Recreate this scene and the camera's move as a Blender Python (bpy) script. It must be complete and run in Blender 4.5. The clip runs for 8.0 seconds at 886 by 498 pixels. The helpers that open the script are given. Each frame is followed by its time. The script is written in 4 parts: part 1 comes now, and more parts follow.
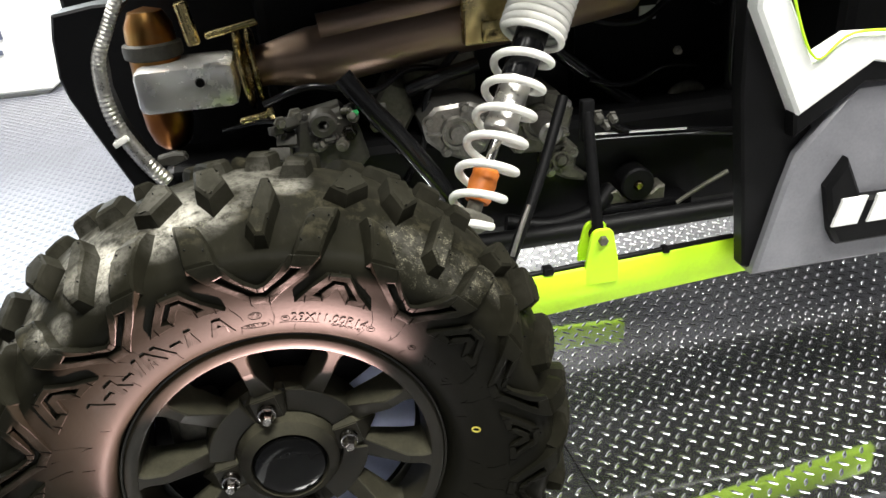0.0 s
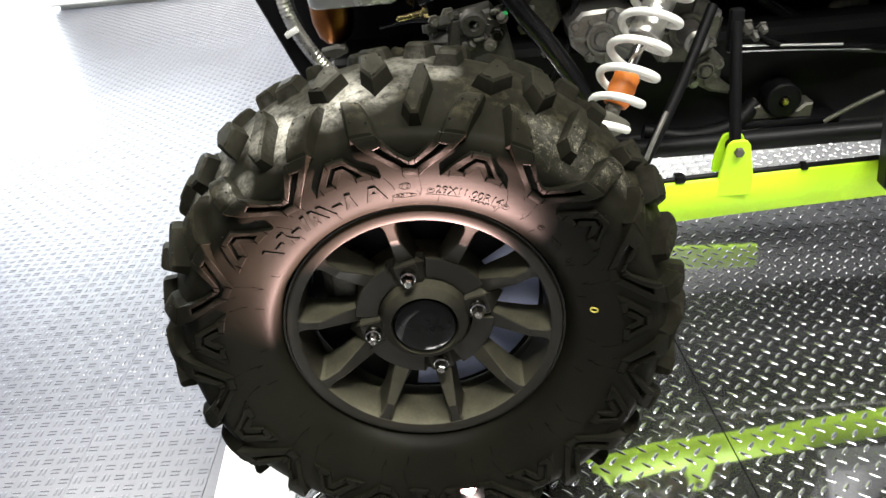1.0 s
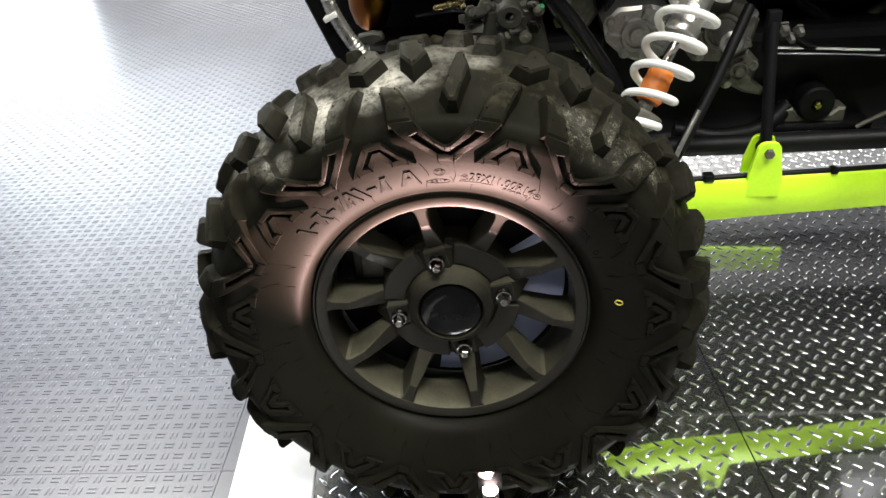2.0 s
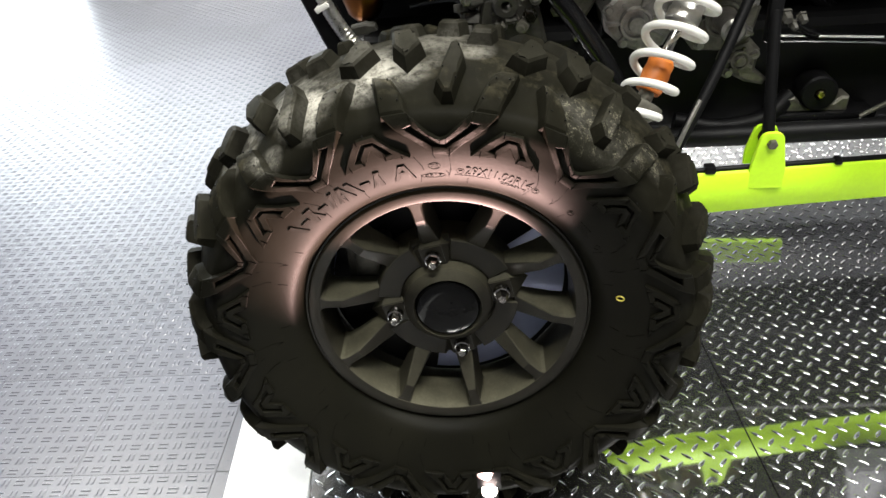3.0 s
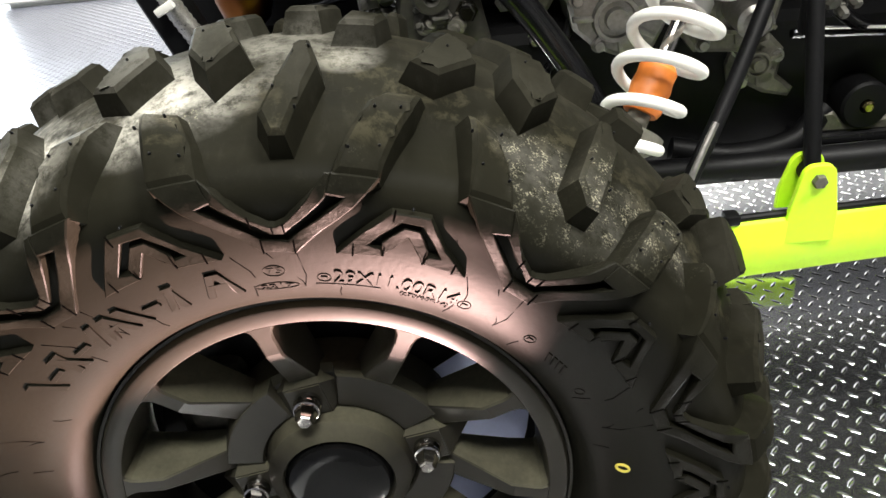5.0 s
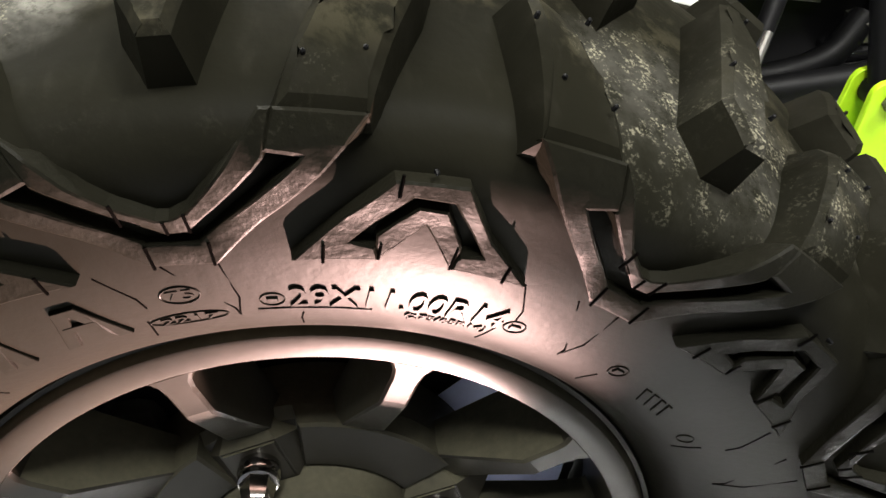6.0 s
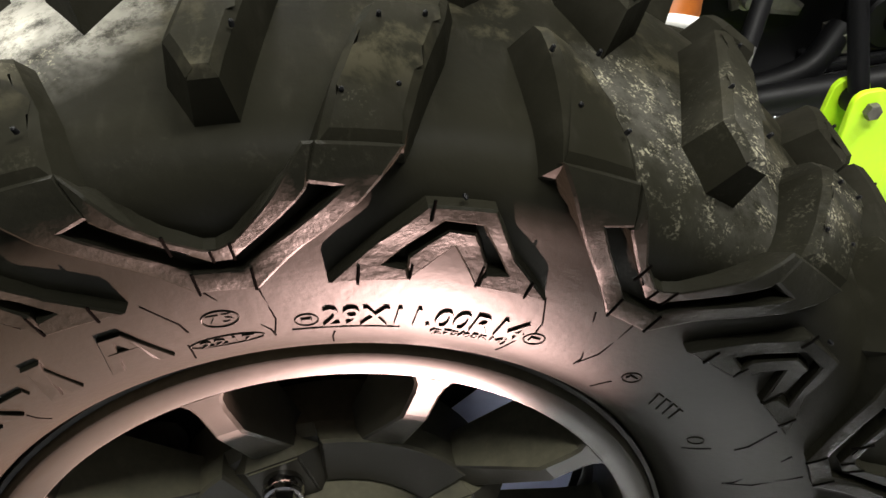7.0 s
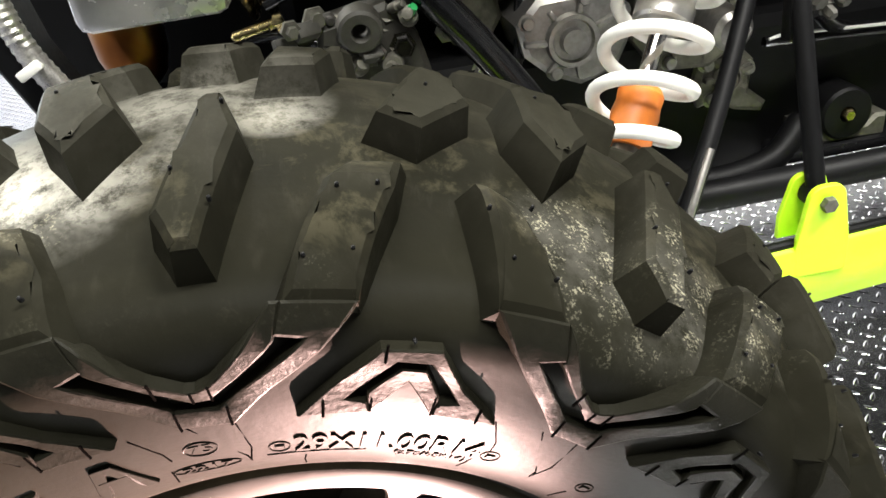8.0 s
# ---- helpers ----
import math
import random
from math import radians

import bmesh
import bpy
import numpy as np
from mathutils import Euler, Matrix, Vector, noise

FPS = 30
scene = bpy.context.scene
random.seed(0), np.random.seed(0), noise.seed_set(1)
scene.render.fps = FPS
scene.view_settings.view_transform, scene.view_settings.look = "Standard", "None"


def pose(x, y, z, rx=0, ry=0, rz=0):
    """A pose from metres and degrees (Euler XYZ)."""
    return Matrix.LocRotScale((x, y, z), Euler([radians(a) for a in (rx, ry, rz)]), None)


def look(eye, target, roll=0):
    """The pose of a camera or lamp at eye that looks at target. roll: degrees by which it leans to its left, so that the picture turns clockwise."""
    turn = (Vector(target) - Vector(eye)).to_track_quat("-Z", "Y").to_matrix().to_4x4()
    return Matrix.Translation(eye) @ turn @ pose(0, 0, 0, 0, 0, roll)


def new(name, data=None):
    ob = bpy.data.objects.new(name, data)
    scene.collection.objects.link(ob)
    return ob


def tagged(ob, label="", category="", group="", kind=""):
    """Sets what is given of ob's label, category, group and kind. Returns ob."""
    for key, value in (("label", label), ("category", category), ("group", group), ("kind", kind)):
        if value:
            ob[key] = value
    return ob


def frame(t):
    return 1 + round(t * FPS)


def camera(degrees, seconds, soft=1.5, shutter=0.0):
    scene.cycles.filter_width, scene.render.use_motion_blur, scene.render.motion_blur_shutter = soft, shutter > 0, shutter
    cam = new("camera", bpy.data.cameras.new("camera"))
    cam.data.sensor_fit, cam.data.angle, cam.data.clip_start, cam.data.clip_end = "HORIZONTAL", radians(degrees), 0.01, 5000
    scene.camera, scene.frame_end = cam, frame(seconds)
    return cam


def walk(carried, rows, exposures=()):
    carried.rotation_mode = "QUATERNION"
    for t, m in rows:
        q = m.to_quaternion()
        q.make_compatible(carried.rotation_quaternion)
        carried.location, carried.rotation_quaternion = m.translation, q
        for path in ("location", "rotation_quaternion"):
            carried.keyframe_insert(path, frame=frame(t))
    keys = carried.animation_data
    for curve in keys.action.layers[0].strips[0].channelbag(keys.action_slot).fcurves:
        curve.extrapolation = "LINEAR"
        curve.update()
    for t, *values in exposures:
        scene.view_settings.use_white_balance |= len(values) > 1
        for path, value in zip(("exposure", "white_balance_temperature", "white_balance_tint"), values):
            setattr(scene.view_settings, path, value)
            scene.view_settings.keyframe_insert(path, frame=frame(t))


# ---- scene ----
cam = camera(59.65, 8.0)
PATH = [
    (0, (0.0869, -0.7803, 1.0111), (0.3768, 0.9917, 0.1301), -4.67),
    (0.5, (0.0824, -0.8372, 1.0081), (0.1389, 0.9130, 0.0418), -5.32),
    (1, (0.0732, -0.8813, 1.0136), (0.0011, 0.8301, -0.0188), -5.88),
    (1.5, (0.0575, -0.8915, 1.0195), (-0.0669, 0.8104, -0.0236), -5.44),
    (2, (0.0581, -0.9004, 1.0181), (-0.0614, 0.7989, -0.0298), -4.15),
    (3.5, (0.0596, -0.8311, 0.9960), (-0.0375, 0.8554, -0.0746), -5.26),
    (4, (0.0605, -0.7435, 0.9705), (0.1329, 0.9379, -0.1100), -6.35),
    (4.1, (0.0647, -0.7162, 0.9602), (0.1604, 0.9689, -0.1129), -5.75),
    (4.2, (0.0829, -0.6949, 0.9559), (0.1723, 0.9917, -0.1153), -5.34),
    (4.3, (0.0941, -0.6676, 0.9465), (0.1699, 1.0261, -0.1145), -5.14),
    (4.4, (0.1024, -0.6372, 0.9382), (0.1653, 1.0636, -0.1121), -5.14),
    (4.5, (0.1095, -0.6064, 0.9270), (0.1297, 1.1036, -0.1100), -5.25),
    (4.7, (0.1251, -0.5546, 0.9022), (0.0538, 1.1716, -0.1053), -5.92),
    (5.8, (0.0915, -0.2839, 0.7691), (0.1593, 1.3621, -0.3648), -6.25),
    (6, (0.0844, -0.2769, 0.7653), (0.1599, 1.3606, -0.3806), -6.88),
    (6.5, (0.0689, -0.2775, 0.7670), (0.1606, 1.3527, -0.3879), -7.64),
    (7, (0.0698, -0.2883, 0.7775), (0.1873, 1.3668, -0.3391), -7.87),
    (7.5, (0.0753, -0.2954, 0.7928), (0.2220, 1.4092, -0.2430), -8.07),
    (8, (0.0896, -0.3078, 0.8160), (0.2423, 1.4389, -0.1463), -8.65),
]
walk(cam, [(t, look(eye, target, roll)) for t, eye, target, roll in PATH], [(0.0, 0.48), (0.5, 0.70), (1.2, 0.40), (2.0, 0.14), (3.5, 0.20), (4.0, 0.52), (4.4, 0.74), (5.8, 0.48), (6.5, 0.30), (7.0, 0.36), (7.5, 0.66), (8.0, 0.98)])

# ---- world and lights ----
world = bpy.data.worlds.new("hall_air")
scene.world = world
world.use_nodes = True
world.node_tree.nodes["Background"].inputs[0].default_value = (0.9, 0.95, 1.0, 1)
world.node_tree.nodes["Background"].inputs[1].default_value = 0.15


def lamp(name, kind, m, power, colour, **more):
    data = bpy.data.lights.new(name, kind)
    data.energy, data.color = power, colour
    for key, value in more.items():
        if key == "size":
            data.size = value
        elif key == "size_y":
            data.shape = "RECTANGLE"
            data.size_y = value
        elif key == "spot_size":
            data.spot_size = value
        elif key == "radius":
            data.shadow_soft_size = value
        elif key == "blend":
            data.spot_blend = value
    ob = new(name, data)
    ob.matrix_world = m
    return ob


FLOOR_Z = -0.199
HALL = (-8.0, 8.0, -9.0, 9.0, 5.0)          # x0, x1, y0, y1, ceiling height
CEILING_LAMPS = [(-3.2, 3.4, 430), (0.4, 3.6, 400), (3.8, 3.6, 220), (-2.6, -0.9, 30), (-0.4, -0.9, 60), (2.8, -0.9, 340), (0.5, -2.1, 180), (1.0, 6.9, 260)]
for lx, ly, power in CEILING_LAMPS:
    lamp("ceiling_light_glow", "AREA", pose(lx, ly, HALL[4] - 0.14), power, (1.0, 0.985, 0.93), size=1.8, size_y=0.6)
UPLIGHT = Vector((0.047, -0.125, 0.128))
lamp("floor_spot_glow", "SPOT", look(UPLIGHT, (-0.088, -0.105, 0.62)), 112.0, (1.0, 0.63, 0.56), spot_size=radians(70), blend=1.0, radius=0.0005)


# ---- materials ----
class Mat:
    """A node material with a principled shader and short ways to wire it."""

    def __init__(self, name, colour, rough=0.5, metal=0.0, **more):
        self.m = bpy.data.materials.new(name)
        self.m.use_nodes = True
        self.t = self.m.node_tree
        self.b = self.t.nodes["Principled BSDF"]
        self.b.inputs["Base Color"].default_value = (*colour, 1)
        self.b.inputs["Roughness"].default_value = rough
        self.b.inputs["Metallic"].default_value = metal
        for key, value in more.items():
            self.b.inputs[key.replace("_", " ")].default_value = value
        self.co = self.t.nodes.new("ShaderNodeTexCoord").outputs["Object"]

    def wire(self, a, b):
        self.t.links.new(a, b)

    def noise(self, scale, detail=4.0, rough=0.55, stretch=None, warp=0.0):
        n = self.t.nodes.new("ShaderNodeTexNoise")
        n.inputs["Scale"].default_value, n.inputs["Detail"].default_value = scale, detail
        n.inputs["Roughness"].default_value, n.inputs["Distortion"].default_value = rough, warp
        src = self.co
        if stretch:
            mp = self.t.nodes.new("ShaderNodeMapping")
            mp.inputs["Scale"].default_value = stretch
            self.wire(src, mp.inputs[0])
            src = mp.outputs[0]
        self.wire(src, n.inputs["Vector"])
        return n.outputs["Fac"]

    def ramp(self, fac, stops):
        r = self.t.nodes.new("ShaderNodeValToRGB")
        e = r.color_ramp.elements
        while len(e) < len(stops):
            e.new(0.5)
        for k, (p, c) in enumerate(stops):
            e[k].position = p
            e[k].color = (*c, 1) if hasattr(c, "__len__") else (c, c, c, 1)
        self.wire(fac, r.inputs[0])
        return r.outputs[0]

    def mix(self, fac, a, b):
        n = self.t.nodes.new("ShaderNodeMix")
        n.data_type = "RGBA"
        for socket, v in ((n.inputs[0], fac), (n.inputs[6], a), (n.inputs[7], b)):
            if hasattr(v, "is_linked"):
                self.wire(v, socket)
            else:
                socket.default_value = (*v, 1) if hasattr(v, "__len__") else v
        return n.outputs[2]

    def math(self, op, a, b=0.5):
        n = self.t.nodes.new("ShaderNodeMath")
        n.operation = op
        for socket, v in ((n.inputs[0], a), (n.inputs[1], b)):
            if hasattr(v, "is_linked"):
                self.wire(v, socket)
            else:
                socket.default_value = v
        return n.outputs[0]

    def colour(self, out):
        self.wire(out, self.b.inputs["Base Color"])
        return self

    def rough(self, out):
        self.wire(out, self.b.inputs["Roughness"])
        return self

    def bump(self, height, strength=0.3, distance=0.002):
        n = self.t.nodes.new("ShaderNodeBump")
        n.inputs["Strength"].default_value, n.inputs["Distance"].default_value = strength, distance
        self.wire(height, n.inputs["Height"])
        self.wire(n.outputs[0], self.b.inputs["Normal"])
        return self


def plain(name, colour, rough, metal=0.0, grain=60.0, vary=0.25, bump=0.05, **more):
    """A surface with a soft two-scale mottling of its colour and gloss."""
    m = Mat(name, colour, rough, metal, **more)
    fine, broad = m.noise(grain, 5), m.noise(grain / 9, 3)
    both = m.math("ADD", m.math("MULTIPLY", fine, 0.5), m.math("MULTIPLY", broad, 0.5))
    m.colour(m.ramp(both, [(0.3, [c * (1 - vary) for c in colour]), (0.7, [min(1, c * (1 + vary)) for c in colour])]))
    m.rough(m.ramp(both, [(0.3, max(0.02, rough - 0.08)), (0.7, min(1, rough + 0.08))]))
    if bump:
        m.bump(fine, bump, 0.001)
    return m.m


# angle, radius and depth of the tyre's muddy and dusty spots, and their reach; the pale ones also paint in glare
MUD = [(58, 0.344, -0.030, 0.040), (57.3, 0.338, -0.045, 0.030), (59.5, 0.337, -0.052, 0.026), (49.8, 0.340, -0.045, 0.042), (48.3, 0.343, -0.034, 0.036), (45, 0.346, -0.025, 0.034), (53, 0.322, -0.071, 0.028),
       (56, 0.308, -0.075, 0.022), (61, 0.345, -0.026, 0.030), (38, 0.349, -0.015, 0.030), (126.5, 0.326, -0.065, 0.020), (116.5, 0.340, -0.015, 0.022), (98, 0.341, -0.015, 0.018)]
DUST_GLARE = [(98, 0.354, 0.028, 0.070), (103, 0.345, -0.002, 0.048), (90, 0.360, 0.066, 0.050), (86, 0.359, 0.075, 0.045), (81.5, 0.358, 0.050, 0.032), (118, 0.358, 0.050, 0.070), (120, 0.352, 0.024, 0.045),
        (115.5, 0.344, -0.004, 0.058), (114, 0.337, -0.028, 0.046), (101, 0.356, 0.036, 0.055), (109, 0.352, 0.020, 0.035), (134, 0.353, 0.027, 0.050), (138.5, 0.352, 0.022, 0.045), (127, 0.334, -0.055, 0.028)]


def round_tyre(deg, r, y):
    return (r * math.cos(radians(deg)), y, 0.36 + r * math.sin(radians(deg)))


def rubber_material(name, knurl):
    m = Mat(name, (0.03, 0.028, 0.026), 0.5, Specular_IOR_Level=0.04)
    fine, broad = m.noise(240, 6), m.noise(9, 4)
    base = m.ramp(broad, [(0.3, (0.0062, 0.0060, 0.0042)), (0.75, (0.0106, 0.0101, 0.0068))])
    # dried mud: sparse crumbs gathered in patches
    def near(spots, start):
        """How close a point lies to one of the spots, 0 to 1."""
        out = start
        for spot_at, reach in spots:
            d = m.t.nodes.new("ShaderNodeVectorMath")
            d.operation = "DISTANCE"
            d.inputs[1].default_value = spot_at
            m.wire(m.co, d.inputs[0])
            out = m.math("MAXIMUM", out, m.ramp(m.math("DIVIDE", d.outputs["Value"], reach), [(0.2, 1.0), (1.0, 0.0)]))
        return out

    loose = m.ramp(m.noise(7.5, 3, 0.6, warp=0.6), [(0.60, 0.0), (0.80, 0.25)])
    caked = near([(round_tyre(*p[:3]), 1.1 * p[3]) for p in MUD], loose)
    patch = near([(round_tyre(*p[:3]), p[3]) for p in DUST_GLARE], m.math("MULTIPLY", caked, 0.12))
    crumb = m.math("MULTIPLY", m.ramp(m.noise(640, 3, 0.6), [(0.50, 0.0), (0.58, 1.0)]), m.ramp(m.noise(110, 7, 0.75, warp=0.3), [(0.51, 0.0), (0.60, 1.0)]))
    film = m.ramp(m.noise(26, 8, 0.75, warp=0.3), [(0.48, 0.0), (0.64, 0.07), (0.85, 0.20)])
    sep = m.t.nodes.new("ShaderNodeSeparateXYZ")
    m.wire(m.co, sep.inputs[0])
    rad = m.math("SQRT", m.math("ADD", m.math("POWER", sep.outputs[0], 2.0), m.math("POWER", m.math("SUBTRACT", sep.outputs[2], 0.36), 2.0)))
    tread = m.ramp(m.math("SUBTRACT", rad, 0.30), [(0.0, 0.0), (0.055, 1.0)])
    smear = m.math("MULTIPLY", m.ramp(m.noise(13, 7, 0.68, warp=0.5), [(0.46, 0.0), (0.72, 1.0)]), m.ramp(m.math("SUBTRACT", rad, 0.27), [(0.0, 0.0), (0.05, 1.0)]))
    scuff = m.ramp(m.noise(150, 4, 0.7, (1.0, 0.25, 0.4)), [(0.56, 0.0), (0.72, 0.13)])
    # the sidewall is wiped and glossy, the dusty shoulder dull
    if not knurl:
        m.wire(m.ramp(m.math("SUBTRACT", rad, 0.29), [(0.014, 0.040), (0.034, 0.004)]), m.b.inputs["Specular IOR Level"])
    # the steep walls of the lugs stay clean: neither across the tread nor towards the axle
    face = m.t.nodes.new("ShaderNodeSeparateXYZ")
    m.wire(m.t.nodes.new("ShaderNodeNewGeometry").outputs["Normal"], face.inputs[0])
    up = m.math("SUBTRACT", sep.outputs[2], 0.36)
    across = m.math("ABSOLUTE", m.math("DIVIDE", m.math("SUBTRACT", m.math("MULTIPLY", face.outputs[0], up), m.math("MULTIPLY", face.outputs[2], sep.outputs[0])), rad))
    outward = m.math("DIVIDE", m.math("ADD", m.math("MULTIPLY", face.outputs[2], up), m.math("MULTIPLY", face.outputs[0], sep.outputs[0])), rad)
    lies = m.math("MULTIPLY", m.ramp(across, [(0.35, 1.0), (0.75, 0.12)]), m.ramp(outward, [(0.0, 0.1), (0.25, 1.0)]))
    mud = m.math("MULTIPLY", m.math("MULTIPLY", caked, crumb), m.math("MULTIPLY", tread, lies))
    haze = m.math("MULTIPLY", m.ramp(m.noise(75, 9, 0.8), [(0.38, 0.15), (0.54, 1.0)]), m.ramp(m.noise(16, 5, 0.65, warp=0.4), [(0.40, 0.15), (0.56, 1.0)]))
    # pale dust and painted glare lie between the lugs; the grey on their tops is painted sheen
    rubbed = m.ramp(m.math("SUBTRACT", rad, 0.34), [(0.006, 1.0), (0.018, 0.10)])
    top_sheen = m.math("MULTIPLY", m.ramp(m.math("SUBTRACT", rad, 0.34), [(0.003, 0.0), (0.02, 0.30)]), m.ramp(m.noise(34, 7, 0.7, warp=0.4), [(0.3, 0.25), (0.7, 1.0)]))
    c = m.mix(m.math("MULTIPLY", smear, 0.18), base, (0.022, 0.0205, 0.0130))
    c = m.mix(m.math("MULTIPLY", scuff, tread), c, (0.065, 0.06, 0.047))
    c = m.mix(m.math("MAXIMUM", m.math("MULTIPLY", film, tread), top_sheen), c, (0.046, 0.044, 0.034))
    zone = m.math("MULTIPLY", m.ramp(m.math("SUBTRACT", rad, 0.32), [(0.015, 0.0), (0.023, 1.0)]), m.ramp(m.math("SUBTRACT", rad, 0.34), [(0.010, 1.0), (0.020, 0.12)]))
    clay = m.math("MULTIPLY", m.ramp(m.noise(42, 7, 0.7, warp=0.3), [(0.50, 0.0), (0.60, 0.35)]), m.math("MULTIPLY", zone, lies))
    c = m.mix(clay, c, (0.060, 0.054, 0.034))
    c = m.mix(m.math("MULTIPLY", m.math("MULTIPLY", m.math("MULTIPLY", patch, haze), m.math("MULTIPLY", tread, lies)), rubbed), c, (0.52, 0.50, 0.43))
    m.colour(m.mix(mud, c, (0.38, 0.355, 0.255)))
    m.rough(m.ramp(m.math("ADD", m.math("MULTIPLY", fine, 0.4), m.math("ADD", m.math("MULTIPLY", smear, 0.4), mud)), [(0.22, 0.42), (0.62, 0.60), (1.0, 0.9)]))
    m.bump(m.math("ADD", m.math("ADD", m.math("MULTIPLY", fine, 0.4), m.math("MULTIPLY", m.noise(38, 5, 0.6), 0.22)), mud), 0.25 + 0.6 * knurl, 0.0014)
    return m.m


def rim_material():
    """Satin black paint, mottled, that turns to a rougher tan on the faces that look up."""
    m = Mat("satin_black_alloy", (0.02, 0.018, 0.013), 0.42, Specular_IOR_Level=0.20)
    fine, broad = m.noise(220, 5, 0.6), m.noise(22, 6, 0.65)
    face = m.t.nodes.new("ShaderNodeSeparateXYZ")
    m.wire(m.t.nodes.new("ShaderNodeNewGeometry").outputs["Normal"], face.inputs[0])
    upward = m.math("MULTIPLY", m.ramp(face.outputs[2], [(0.25, 0.0), (0.80, 1.0)]), m.ramp(m.math("ADD", m.math("MULTIPLY", fine, 0.35), m.math("MULTIPLY", broad, 0.65)), [(0.32, 0.45), (0.62, 1.0)]))
    m.colour(m.mix(upward, m.ramp(broad, [(0.3, (0.0140, 0.0128, 0.0092)), (0.7, (0.0200, 0.0180, 0.0126))]), (0.105, 0.099, 0.066)))
    m.rough(m.ramp(m.math("ADD", m.math("MULTIPLY", fine, 0.3), upward), [(0.1, 0.38), (0.9, 0.75)]))
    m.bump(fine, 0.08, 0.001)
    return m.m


def plate_material():
    m = Mat("polished_tread_plate", (0.6, 0.6, 0.6), 0.1, 1.0)
    scuff = m.noise(300, 6, 0.7, (1, 0.15, 1))
    broad = m.noise(5, 4)
    m.colour(m.ramp(broad, [(0.3, (0.52, 0.52, 0.53)), (0.7, (0.66, 0.66, 0.67))]))
    m.rough(m.ramp(m.math("ADD", m.math("MULTIPLY", scuff, 0.5), m.math("MULTIPLY", broad, 0.5)), [(0.3, 0.02), (0.7, 0.06)]))
    m.bump(scuff, 0.03, 0.0006)
    worn = m.t.nodes.new("ShaderNodeBsdfPrincipled")
    worn.inputs["Base Color"].default_value, worn.inputs["Metallic"].default_value, worn.inputs["Roughness"].default_value = (0.62, 0.62, 0.62, 1), 1.0, 0.42
    both = m.t.nodes.new("ShaderNodeMixShader")
    both.inputs[0].default_value = 0.13
    m.wire(m.b.outputs[0], both.inputs[1])
    m.wire(worn.outputs[0], both.inputs[2])
    m.wire(both.outputs[0], m.t.nodes["Material Output"].inputs["Surface"])
    return m.m


def tile_material():
    m = Mat("grey_floor_tile", (0.225, 0.225, 0.236), 0.34)
    info = m.t.nodes.new("ShaderNodeObjectInfo").outputs["Random"]
    fine, broad = m.noise(180, 6), m.noise(4, 4)
    tone = m.math("ADD", m.math("MULTIPLY", info, 0.25), m.math("ADD", m.math("MULTIPLY", fine, 0.3), m.math("MULTIPLY", broad, 0.5)))
    m.colour(m.ramp(tone, [(0.25, (0.050, 0.052, 0.066)), (0.8, (0.082, 0.085, 0.106))]))
    m.rough(m.ramp(fine, [(0.3, 0.26), (0.7, 0.42)]))
    m.bump(fine, 0.08, 0.0008)
    return m.m


def heat_steel():
    m = Mat("heat_tinted_steel", (0.2, 0.13, 0.1), 0.28, 0.8)
    long = m.noise(7, 2, 0.5, (0.6, 1, 1))
    m.colour(m.ramp(long, [(0.3, (0.24, 0.165, 0.12)), (0.5, (0.32, 0.23, 0.175)), (0.7, (0.42, 0.29, 0.175))]))
    m.rough(m.ramp(m.noise(90, 5), [(0.3, 0.32), (0.7, 0.44)]))
    return m.m


def amber_steel():
    m = Mat("amber_heat_tint", (0.5, 0.2, 0.05), 0.3, 1.0)
    m.colour(m.ramp(m.noise(11, 3), [(0.3, (0.17, 0.055, 0.02)), (0.5, (0.26, 0.10, 0.025)), (0.72, (0.24, 0.15, 0.05))]))
    m.rough(m.ramp(m.noise(80, 5), [(0.3, 0.28), (0.7, 0.36)]))
    return m.m


def glow(name, colour, strength):
    m = Mat(name, colour, 0.5)
    m.b.inputs["Emission Color"].default_value = (*colour, 1)
    m.b.inputs["Emission Strength"].default_value = strength
    return m.m


RUBBER = rubber_material("tyre_rubber", 0.0)
KNURLED = rubber_material("knurled_tyre_rubber", 1.0)
PLATE = plate_material()
TILE = tile_material()
HEAT = heat_steel()
AMBER = amber_steel()
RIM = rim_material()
CAPBLACK = plain("gloss_black_plastic", (0.005, 0.005, 0.005), 0.12, 0.0, 90, 0.1, 0.0, Specular_IOR_Level=0.16)
CHROME = plain("chrome", (0.50, 0.48, 0.45), 0.14, 1.0, 120, 0.1, 0.0)
DISC = plain("brushed_disc_steel", (0.60, 0.66, 0.95), 0.35, 0.1, 200, 0.06, 0.03)
LIME = plain("lime_powder_coat", (0.55, 0.92, 0.015), 0.6, 0.0, 160, 0.06, 0.04)
BLACK = plain("black_plastic", (0.0034, 0.0034, 0.0037), 0.5, 0.0, 150, 0.3, 0.15, Specular_IOR_Level=0.14)
TUBE = plain("black_gloss_paint", (0.006, 0.006, 0.0065), 0.2, 0.0, 110, 0.3, 0.02, Specular_IOR_Level=0.4)
CAST = plain("cast_aluminium", (0.29, 0.28, 0.26), 0.34, 0.85, 160, 0.35, 0.3)
DIRTY = plain("dusty_cast_metal", (0.11, 0.105, 0.085), 0.55, 0.5, 120, 0.55, 0.5)
SATIN = plain("polished_aluminium", (0.92, 0.90, 0.86), 0.24, 0.45, 60, 0.12, 0.5)
SHOCK = plain("satin_steel", (0.50, 0.49, 0.46), 0.3, 0.9, 180, 0.15, 0.05)
